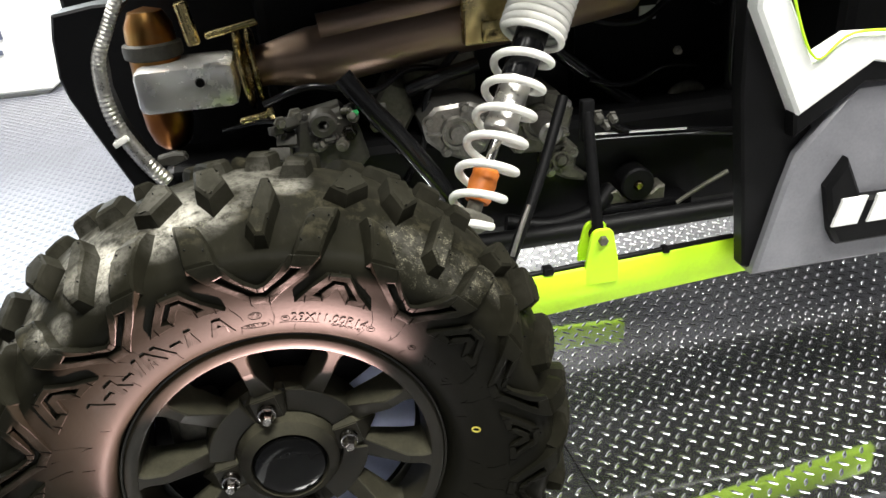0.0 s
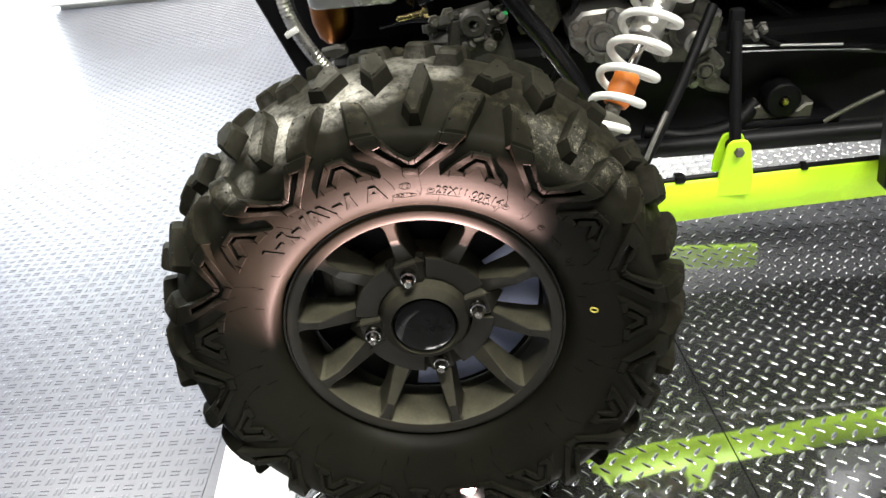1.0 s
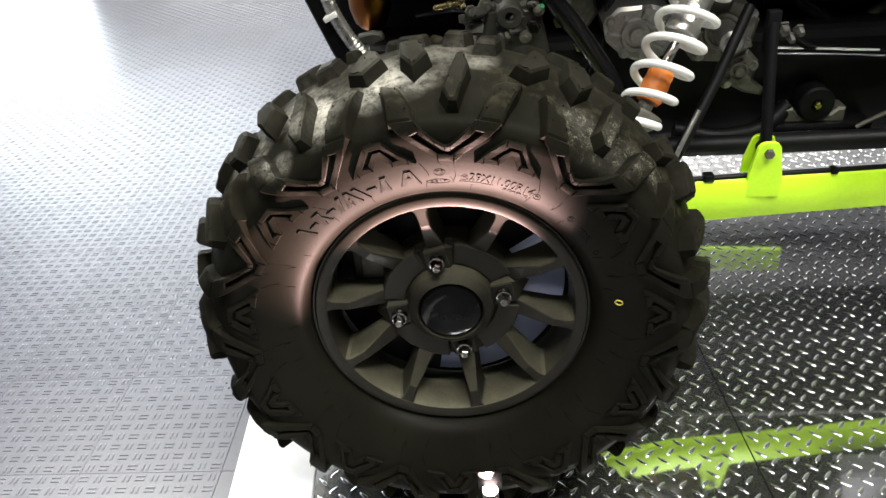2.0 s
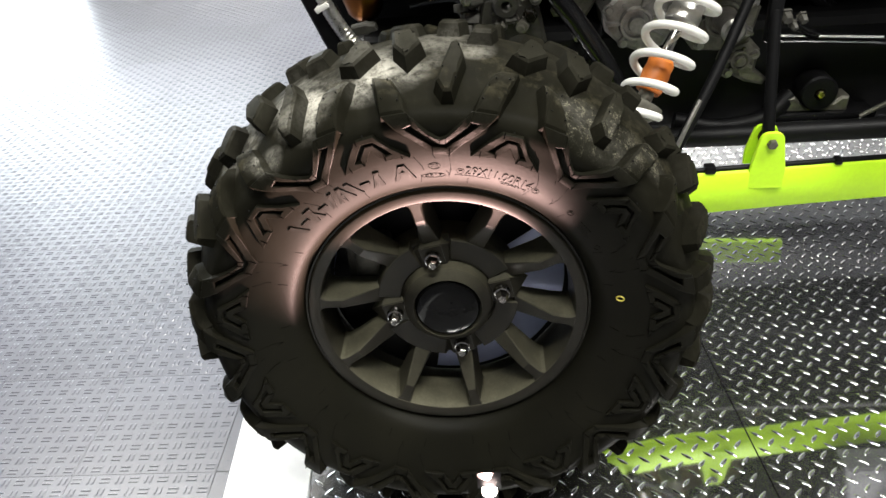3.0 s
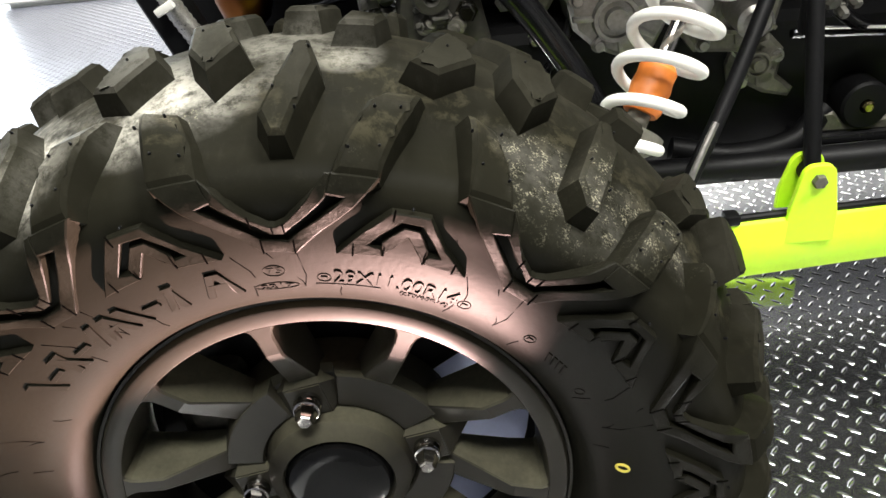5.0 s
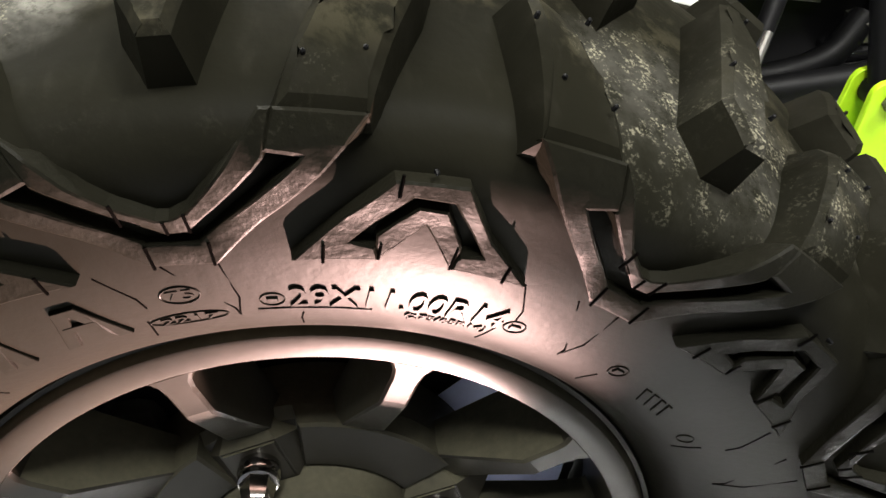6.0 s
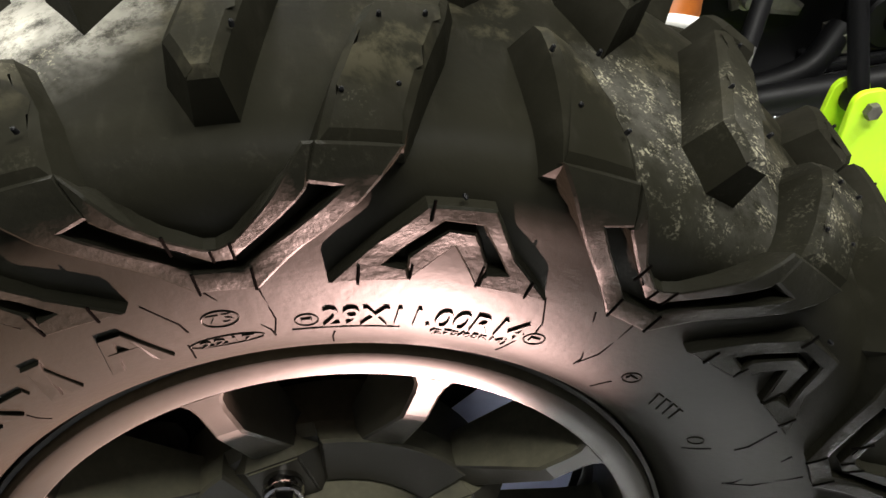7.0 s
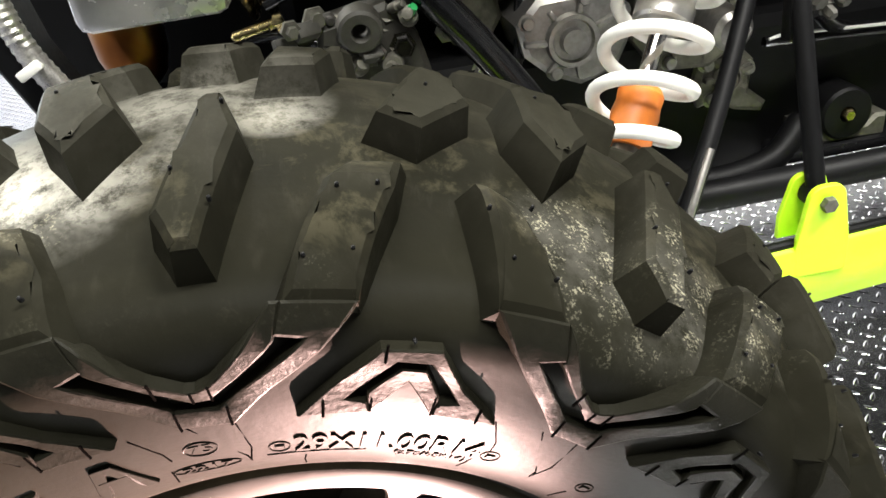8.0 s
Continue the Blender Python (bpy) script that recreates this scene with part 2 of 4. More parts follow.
LINE = plain("matt_black_rubber", (0.0022, 0.0020, 0.0018), 0.9, 0.0, 200, 0.2, 0.0, Specular_IOR_Level=0.0)
KNUCKLE = plain("dusty_black_casting", (0.036, 0.034, 0.027), 0.6, 0.2, 120, 0.6, 0.6)
BRAID = plain("braided_steel", (0.62, 0.60, 0.55), 0.32, 0.9, 420, 0.5, 0.6)
COIL = plain("white_coil_paint", (0.78, 0.77, 0.72), 0.35, 0.0, 130, 0.06, 0.04)
ORANGE = plain("orange_urethane", (0.50, 0.14, 0.015), 0.5, 0.0, 120, 0.2, 0.1)
GOLD = plain("zinc_yellow_steel", (0.52, 0.42, 0.20), 0.25, 1.0, 120, 0.25, 0.05)
GREY = plain("satin_grey_panel", (0.22, 0.22, 0.24), 0.35, 0.2, 200, 0.12, 0.04)
WHITE = plain("white_gloss_panel", (0.80, 0.81, 0.78), 0.25, 0.0, 90, 0.04, 0.0)
TRIM = plain("white_edge_trim", (0.82, 0.83, 0.84), 0.3, 0.0, 60, 0.04, 0.02)
YELLOW = plain("yellow_paint_dot", (0.65, 0.55, 0.08), 0.5, 0.0, 100, 0.1, 0.0)
WALL = plain("hall_wall_paint", (0.72, 0.73, 0.74), 0.6, 0.0, 12, 0.06, 0.02)
DARK_WALL = plain("dark_unseen_wall", (0.20, 0.20, 0.21), 0.8, 0.0, 9, 0.2, 0.1)
CEIL = plain("dark_hall_ceiling", (0.12, 0.12, 0.13), 0.8, 0.0, 6, 0.3, 0.0)
GLOWWALL = glow("lit_fabric_wall", (0.88, 0.96, 1.0), 10.0)
PINKGLOW = glow("led_lens", (1.0, 0.80, 0.76), 60.0)
PRINT = plain("blue_grey_print", (0.10, 0.11, 0.16), 0.5, 0.0, 60, 0.1, 0.0)


# ---- mesh helpers ----
def part(name, bm, material, parent=None, label="", smooth=True, angle=35.0):
    """Links a bmesh as one mesh object under a thing or a part."""
    bmesh.ops.recalc_face_normals(bm, faces=bm.faces)
    if smooth:
        for f in bm.faces:
            f.smooth = True
        limit = radians(angle)
        for e in bm.edges:
            if len(e.link_faces) == 2 and e.calc_face_angle(0) > limit:
                e.smooth = False
    me = bpy.data.meshes.new(name)
    bm.to_mesh(me)
    bm.free()
    me.materials.append(material)
    ob = new(name, me)
    if parent is not None:
        ob.parent = parent
    if label:
        ob["label"] = label
    return ob


def thing(name, label, category, group="", kind="", at=(0, 0, 0)):
    ob = new(name)
    ob.empty_display_size = 0.05
    ob.location = at
    return tagged(ob, label, category, group, kind)


def box(bm, x0, x1, y0, y1, z0, z1, bevel=0.0, m=None):
    geo = bmesh.ops.create_cube(bm, size=1.0)
    vs = geo["verts"]
    for v in vs:
        v.co = Vector(((x0 + x1) / 2 + v.co.x * (x1 - x0), (y0 + y1) / 2 + v.co.y * (y1 - y0), (z0 + z1) / 2 + v.co.z * (z1 - z0)))
    if bevel:
        es = list({e for v in vs for e in v.link_edges})
        r = bmesh.ops.bevel(bm, geom=es, offset=bevel, segments=2, affect="EDGES", profile=0.5)
        vs = list({v for f in r["faces"] for v in f.verts} | {v for v in vs if v.is_valid})
    if m is not None:
        bmesh.ops.transform(bm, matrix=m, verts=[v for v in vs if v.is_valid])
    return bm


def frame_of(a, b):
    """A matrix with z from a to b, at a."""
    a, b = Vector(a), Vector(b)
    return Matrix.Translation(a) @ (b - a).to_track_quat("Z", "Y").to_matrix().to_4x4()


def lathe(bm, profile, m, seg=32, close=False):
    """Turns (radius, height) points round m's z axis."""
    rings = []
    for r, h in profile:
        if r < 1e-6:
            rings.append([bm.verts.new(m @ Vector((0, 0, h)))])
        else:
            rings.append([bm.verts.new(m @ Vector((r * math.cos(2 * math.pi * k / seg), r * math.sin(2 * math.pi * k / seg), h))) for k in range(seg)])
    pairs = list(zip(rings, rings[1:])) + ([(rings[-1], rings[0])] if close else [])
    for a, b in pairs:
        for k in range(seg):
            n = (k + 1) % seg
            quad = [a[k % len(a)], a[n % len(a)], b[n % len(b)], b[k % len(b)]]
            quad = list(dict.fromkeys(quad))
            if len(quad) > 2:
                bm.faces.new(quad)
    return bm


def rod(bm, a, b, r, seg=16, r2=None, bevel=0.002):
    n = (Vector(b) - Vector(a)).length
    r2 = r if r2 is None else r2
    return lathe(bm, [(0, 0), (r - bevel, 0), (r, bevel), (r2, n - bevel), (r2 - bevel, n), (0, n)], frame_of(a, b), seg)


def smooth_line(points, steps=8):
    """A Catmull-Rom line through the points."""
    ps = [Vector(p) for p in points]
    ps = [2 * ps[0] - ps[1]] + ps + [2 * ps[-1] - ps[-2]]
    out = []
    for k in range(1, len(ps) - 2):
        p0, p1, p2, p3 = ps[k - 1:k + 3]
        for j in range(steps):
            t = j / steps
            out.append(0.5 * ((2 * p1) + (p2 - p0) * t + (2 * p0 - 5 * p1 + 4 * p2 - p3) * t * t + (3 * p1 - p0 - 3 * p2 + p3) * t ** 3))
    return out + [ps[-2]]


def pipe(bm, line, r, seg=12, radii=None):
    """A tube along a line of points."""
    up = None
    rings = []
    for k, p in enumerate(line):
        d = (line[min(k + 1, len(line) - 1)] - line[max(k - 1, 0)]).normalized()
        if up is None:
            up = d.orthogonal().normalized()
        up = (up - d * up.dot(d)).normalized()
        side = d.cross(up)
        rr = radii[k] if radii else r
        rings.append([bm.verts.new(p + rr * (math.cos(2 * math.pi * j / seg) * up + math.sin(2 * math.pi * j / seg) * side)) for j in range(seg)])
    for a, b in zip(rings, rings[1:]):
        for j in range(seg):
            bm.faces.new((a[j], a[(j + 1) % seg], b[(j + 1) % seg], b[j]))
    bm.faces.new(rings[0]), bm.faces.new(rings[-1])
    return bm


def slab(bm, outline, place, depth, chamfer=0.002, draft=0.0, cut_u=0.0, cut_v=0.0, sink=0.0):
    """A raised piece: a flat outline (u, v) is cut into cells, then place(u, v, h) sets it on its surface, h from -sink to depth,
    with a chamfered top edge and sides that widen by draft towards the base."""
    flat = bmesh.new()
    vs = [flat.verts.new((u, v, 0)) for u, v in outline]
    flat.faces.new(vs)
    us, vv = [p[0] for p in outline], [p[1] for p in outline]
    for lo, hi, step, axis in ((min(us), max(us), cut_u, 0), (min(vv), max(vv), cut_v, 1)):
        if step:
            n = int((hi - lo) / step)
            for k in range(1, n + 1):
                at = lo + (hi - lo) * k / (n + 1)
                co, no = [0, 0, 0], [0, 0, 0]
                co[axis], no[axis] = at, 1
                bmesh.ops.bisect_plane(flat, geom=flat.verts[:] + flat.edges[:] + flat.faces[:], plane_co=co, plane_no=no, dist=1e-6)
    bmesh.ops.recalc_face_normals(flat, faces=flat.faces)
    if flat.faces and flat.faces[:][0].normal.z < 0:
        bmesh.ops.reverse_faces(flat, faces=flat.faces[:])
    flat.verts.index_update()
    off = {}
    for e in flat.edges:
        if len(e.link_faces) == 1:
            loop = e.link_loops[0]
            a, b = loop.vert, loop.link_loop_next.vert
            d = (b.co - a.co).normalized()
            n = Vector((d.y, -d.x, 0))
            off.setdefault(a.index, []).append(n)
            off.setdefault(b.index, []).append(n)
    out = {}
    for k, ns in off.items():
        n = sum(ns, Vector())
        if n.length < 1e-6:
            n = ns[0].copy()
        n.normalize()
        out[k] = n / max(0.5, n.dot(ns[0]))
    zero = Vector()
    top = {v.index: bm.verts.new(place(*(v.co - out.get(v.index, zero) * chamfer)[:2], depth)) for v in flat.verts}
    mid = {k: bm.verts.new(place(*(flat_co(flat, k) + out[k] * 0.0)[:2], depth - chamfer)) for k in out}
    low = {k: bm.verts.new(place(*(flat_co(flat, k) + out[k] * draft)[:2], -sink)) for k in out}
    for f in flat.faces:
        bm.faces.new([top[v.index] for v in f.verts])
    for e in flat.edges:
        if len(e.link_faces) == 1:
            loop = e.link_loops[0]
            a, b = loop.vert.index, loop.link_loop_next.vert.index
            bm.faces.new((top[b], top[a], mid[a], mid[b]))
            bm.faces.new((mid[b], mid[a], low[a], low[b]))
    flat.free()
    return bm


def flat_co(flat, k):
    flat.verts.ensure_lookup_table()
    return flat.verts[k].co


def prism(bm, outline, y0, y1, chamfer=0.003):
    """An outline in x and z, from its face at y0 back to y1."""
    return slab(bm, outline, lambda u, v, h: Vector((u, y1 - h, v)), y1 - y0, chamfer)


# ---- the wheel's shape ----
AXLE_Z = 0.36
MID_Y = 0.070
HALF = [(0.198, -0.010), (0.204, -0.024), (0.215, -0.0365), (0.235, -0.0485), (0.262, -0.0592), (0.285, -0.0648), (0.300, -0.0675), (0.312, -0.0650),
        (0.322, -0.0550), (0.330, -0.038), (0.338, -0.016), (0.3485, 0.016), (0.3560, 0.044), (0.3585, 0.070)]
FULL = HALF + [(r, 2 * MID_Y - y) for r, y in HALF[-2::-1]]
PROFILE = [(p.x, p.y) for p in smooth_line([(r, y, 0) for r, y in FULL], 10)]
PR, PY = np.array([p[0] for p in PROFILE]), np.array([p[1] for p in PROFILE])
PS = np.r_[0, np.cumsum(np.hypot(np.diff(PR), np.diff(PY)))]
SLEN = float(PS[-1])
RM = 0.32


def on_tyre(u, s, h):
    """The point over the tyre's skin: u is the angle times RM, s runs along the section from the rim outwards, h is the height."""
    s = min(max(s, 0.0), SLEN)
    r, y = float(np.interp(s, PS, PR)), float(np.interp(s, PS, PY))
    e = 0.004
    dr = float(np.interp(s + e, PS, PR) - np.interp(s - e, PS, PR))
    dy = float(np.interp(s + e, PS, PY) - np.interp(s - e, PS, PY))
    n = math.hypot(dr, dy)
    r, y = r + h * dy / n, y - h * dr / n
    a = u / RM
    return Vector((r * math.cos(a), y, AXLE_Z + r * math.sin(a)))


PITCHES, FIRST = 11, 87.8         # the tread repeats eleven times; one V points down here


def climb(s, a, b):
    """0 to 1 as the distance from the rim goes from a to b."""
    d = min(s, SLEN - s)
    return min(1.0, max(0.0, (d - a) / (b - a)))


def rising(u, s, h):
    """As on_tyre, for lugs that grow out of the sidewall pattern towards the shoulder."""
    return on_tyre(u, s, h * (0.72 + 0.28 * climb(s, 0.137, 0.170) - 0.45 * climb(s, 0.184, 0.204)) if h > 0 else h)


def swelling(u, s, h):
    """As on_tyre, for the bands that rise from the rim towards the lugs."""
    return on_tyre(u, s, h * float(np.interp(min(s, SLEN - s), [0.088, 0.104, 0.120, 0.139], [0.40, 0.35, 0.54, 1.16])) if h > 0 else h)


def fading(u, s, h):
    """As swelling, for bands that start low on the sidewall."""
    return on_tyre(u, s, h * float(np.interp(min(s, SLEN - s), [0.088, 0.107, 0.126], [0.88, 0.74, 1.06])) if h > 0 else h)


def lug_outline(points, turn, mirrored=False):
    return [(radians(deg + turn) * RM, SLEN - mm / 1000 if mirrored else mm / 1000) for deg, mm in points]


# pieces of one pitch of the tread, in degrees from its middle and millimetres from the rim
V_BAND = [(2.2, 91), (-2.3, 89), (-7.6, 116.7), (-11.8, 139), (-6.9, 139.5), (-6.3, 131.5), (-8.3, 130.5), (-1.5, 98.5), (1.9, 100), (7.6, 128), (5.8, 130), (6.6, 139.5), (11.8, 139.5)]
V_LIP = [(0.4, 104), (-1.0, 104), (-6.3, 130), (-6.9, 139.5), (-6.2, 139.5), (-1.4, 113.5), (-0.2, 110.5), (0.6, 111.0), (2.8, 119.5), (5.6, 135.5), (6.6, 139.5), (5.9, 129)]
A_BAND = [(-7.4, 89), (-13.5, 90.6), (-13.1, 96.5), (-11.4, 98.5), (-14.9, 119.8), (-17.5, 119.5), (-20.8, 98.2), (-19.2, 97.0), (-18.9, 90.0), (-25.0, 89), (-20.9, 105.4), (-18.1, 125.6), (-13.6, 125), (-12.0, 116)]
A_TIP = [(-13.5, 90.7), (-16.2, 107.8), (-18.8, 90), (-19.15, 98), (-19.1, 100), (-17.3, 115.5), (-15.4, 115.8), (-13.1, 101.4), (-13.15, 97)]
STEM = [(-7.0, 139.0), (-11.7, 138.6), (-14.2, 180), (-15.0, 203), (-11.4, 200), (-9.8, 183)]
ARM = [(11.7, 139.0), (6.7, 139.0), (7.6, 160), (9.6, 190), (12.9, 191), (12.2, 160)]
LUG = [(0.6, 170), (-2.0, 239), (-3.3, 239), (-4.4, 214), (-2.3, 154), (-0.7, 154)]
SIDE = [(6.4, 213), (3.5, 237), (5.4, 268), (9.0, 265), (8.7, 236)]
TOP = [(-13.4, 229), (-16.4, 220), (-20.2, 244), (-19.2, 262), (-16.8, 272)]
MIDDLE = [(-5.6, 268), (-9.4, 270), (-10.6, 291), (-6.4, 296)]


def settle(bm):
    """Presses the tyre flat where it stands on the plate."""
    for v in bm.verts:
        if v.co.z < 0.0016:
            v.co.z = 0.0016
    return bm


def tread_mesh(bands):
    """The lugs of the tread, or the low bands of the sidewall pattern."""
    bm = bmesh.new()
    for k in range(PITCHES):
        for mirrored, shift in ((False, 0.0), (True, -8.5)):
            turn = FIRST + shift + 360.0 / PITCHES * k

            def wedge(u, s, h, turn=turn):
                """A lug that is highest along its far edge and runs out on the other."""
                f = min(1.0, max(0.0, (math.degrees(u / RM) - turn - 6.5 - 3.0 * climb(s, 0.137, 0.187)) / 3.5))
                return rising(u, s, h * (1.0 - 0.45 * (1.0 - f) * climb(s, 0.138, 0.160))) if h > 0 else on_tyre(u, s, h)
            pieces = [(V_BAND, 0.0125, swelling), (V_LIP, 0.0125, swelling), (A_BAND, 0.0062, fading), (A_TIP, 0.0056, fading), (STEM, 0.020, rising), (ARM, 0.020, wedge),
                      (LUG, 0.0205, on_tyre), (SIDE, 0.0222, on_tyre), (TOP, 0.0190, on_tyre), (MIDDLE, 0.0170, on_tyre)]
            for pts, h, place in pieces:
                low = h < 0.013
                if low == bands and not (mirrored and (low or pts is MIDDLE)):
                    slab(bm, lug_outline(pts, turn, mirrored), place, h - 0.004 if mirrored else h, 0.0008 if low else 0.0028, 0.0008 if low else 0.0045, 0.007, 0.007, 0.004)
    return settle(bm)


def carcass_mesh():
    bm = bmesh.new()
    m = Matrix.Translation((0, 0, AXLE_Z)) @ Matrix.Rotation(radians(-90), 4, "X")
    inner = [(0.190, 0.16), (0.190, 0.0)]
    pts = [(r, y) for r, y in PROFILE[::2]] + inner
    return settle(lathe(bm, pts, m, 176, close=True))


def ring(bm, r0, r1, y0, y1, seg=96):
    m = Matrix.Translation((0, 0, AXLE_Z)) @ Matrix.Rotation(radians(-90), 4, "X")
    return lathe(bm, [(r0, y0), (r1, y0), (r1, y1), (r0, y1)], m, seg, close=True)


def text_mesh(bm, words, deg0, deg1, s0, s1, h):
    """Raised writing along the sidewall from deg0 to deg1 (clockwise), between s0 and s1."""
    cu = bpy.data.curves.new("lettering", "FONT")
    cu.body, cu.extrude, cu.resolution_u = words, 0.1, 3
    ob = bpy.data.objects.new("lettering", cu)
    scene.collection.objects.link(ob)
    bpy.context.view_layer.update()
    me = ob.evaluated_get(bpy.context.evaluated_depsgraph_get()).to_mesh()
    xs = [v.co.x for v in me.vertices]
    ys = [v.co.y for v in me.vertices]
    x0, x1, y0, y1 = min(xs), max(xs), min(ys), max(ys)
    vs = []
    for v in me.vertices:
        a = radians(deg0 + (deg1 - deg0) * (v.co.x - x0) / (x1 - x0)) * RM
        vs.append(bm.verts.new(on_tyre(a, (s0 + (s1 - s0) * (v.co.y - y0) / (y1 - y0)) / 1000, h if v.co.z > 0 else -0.0015)))
    for p in me.polygons:
        q = list(dict.fromkeys(vs[k] for k in p.vertices))
        if len(q) > 2 and bm.faces.get(q) is None:
            bm.faces.new(q)
    ob.evaluated_get(bpy.context.evaluated_depsgraph_get()).to_mesh_clear()
    bpy.data.objects.remove(ob)
    bpy.data.curves.remove(cu)
    return bm


def bar_on_tyre(bm, deg0, deg1, s0, s1, h, lean=0.0):
    o = [(radians(deg0) * RM, s0 / 1000), (radians(deg1) * RM, s0 / 1000), (radians(deg1 + lean) * RM, s1 / 1000), (radians(deg0 + lean) * RM, s1 / 1000)]
    return slab(bm, o, on_tyre, h, 0.0003, 0.0002, 0.02, 0, 0.001)


NUT0, SPOKE0 = 11.75, 64.3


def rim_mesh():
    bm = bmesh.new()
    axis = Matrix.Translation((0, 0, AXLE_Z)) @ Matrix.Rotation(radians(-90), 4, "X")
    # flange, face ring, pocket wall and barrel
    lathe(bm, [(0.1975, 0.020), (0.1975, 0.004), (0.1955, -0.002), (0.1942, -0.0105), (0.1932, -0.0150), (0.1916, -0.0172), (0.1896, -0.0176), (0.1786, -0.0155), (0.1774, -0.0150), (0.1768, -0.0138),
               (0.1762, -0.0080), (0.1722, 0.042), (0.1735, 0.046), (0.1835, 0.048), (0.180, 0.15), (0.186, 0.19), (0.195, 0.195), (0.195, 0.03)], axis, 140, close=True)
    # hub with a coned collar round the cap
    lathe(bm, [(0.0460, 0.012), (0.0466, -0.0030), (0.0484, -0.0056), (0.0585, 0.0010), (0.0612, 0.0040), (0.0630, 0.014), (0.066, 0.022), (0.097, 0.025), (0.103, 0.030), (0.106, 0.060), (0.05, 0.06)], axis, 90, close=True)
    return bm


def spoke_mesh(deg):
    """A deep tapering spoke: flush with the ring outside, falling back towards the hub."""
    c, s = math.cos(radians(deg)), math.sin(radians(deg))

    def place(u, v, h):
        face = float(np.interp(v, [0.092, 0.146, 0.178], [0.0220, -0.0108, -0.0150]))
        back = 0.038
        return Vector((v * c - u * s, back - (back - face) * h / 0.050, AXLE_Z + v * s + u * c))
    half = [(0.0128, 0.092), (0.0072, 0.1460), (0.0072, 0.1650), (0.0082, 0.1712), (0.0106, 0.1752), (0.0146, 0.1776)]
    outline = [(-u, v) for u, v in half] + [(u, v) for u, v in half[::-1]]
    return slab(bmesh.new(), outline, place, 0.050, 0.0016, 0.0064, 0, 0.034, 0.0)


def pad_mesh(k):
    """A raised sector of the hub face between two nuts."""
    a0, a1 = radians(NUT0 + 90 * k + 17), radians(NUT0 + 90 * k + 73)
    arc = [a0 + (a1 - a0) * j / 8 for j in range(9)]
    outline = [(0.100 * math.cos(a), 0.100 * math.sin(a)) for a in arc] + [(0.067 * math.cos(a), 0.067 * math.sin(a)) for a in arc[::-1]]
    return slab(bmesh.new(), outline, lambda u, v, h: Vector((u, 0.030 - h, AXLE_Z + v)), 0.013, 0.0016, 0.003)


def boss_mesh(a):
    """The faceted boss that carries a nut: a square face whose sides run out in four points."""
    bm = bmesh.new()
    c, s = math.cos(a), math.sin(a)

    def vert(r, b, y):
        u, v = r * math.cos(b), r * math.sin(b)
        return bm.verts.new((0.078 * c + u * c - v * s, y, AXLE_Z + 0.078 * s + u * s + v * c))
    front = [vert(0.0225, math.pi / 4 + math.pi / 2 * k, 0.0130) for k in range(4)]
    back = [vert(0.039, math.pi / 2 * (k + 1), 0.036) for k in range(4)]
    for k in range(4):
        bm.faces.new((front[k], front[(k + 1) % 4], back[k]))
        bm.faces.new((front[k], back[k], back[k - 1]))
    bm.faces.new(front)
    bmesh.ops.recalc_face_normals(bm, faces=bm.faces)
    rim_edges = [e for e in bm.edges if e.verts[0] in front and e.verts[1] in front]
    bmesh.ops.bevel(bm, geom=rim_edges, offset=0.0012, segments=2, affect="EDGES")
    return bm


def nut_mesh(a):
    bm = bmesh.new()
    m = Matrix.Translation((0.078 * math.cos(a), 0.0, AXLE_Z + 0.078 * math.sin(a))) @ Matrix.Rotation(radians(-90), 4, "X") @ Matrix.Rotation(0.3, 4, "Z")
    lathe(bm, [(0, -0.0120), (0.0055, -0.0116), (0.0076, -0.0096), (0.0100, 0.0005), (0.0104, 0.022)], m, 6)
    lathe(bm, [(0.009, 0.0010), (0.0108, 0.0016), (0.0114, 0.0036), (0.0108, 0.0056), (0.0118, 0.0075), (0.0118, 0.0110), (0.011, 0.022)], m, 24)
    return bm


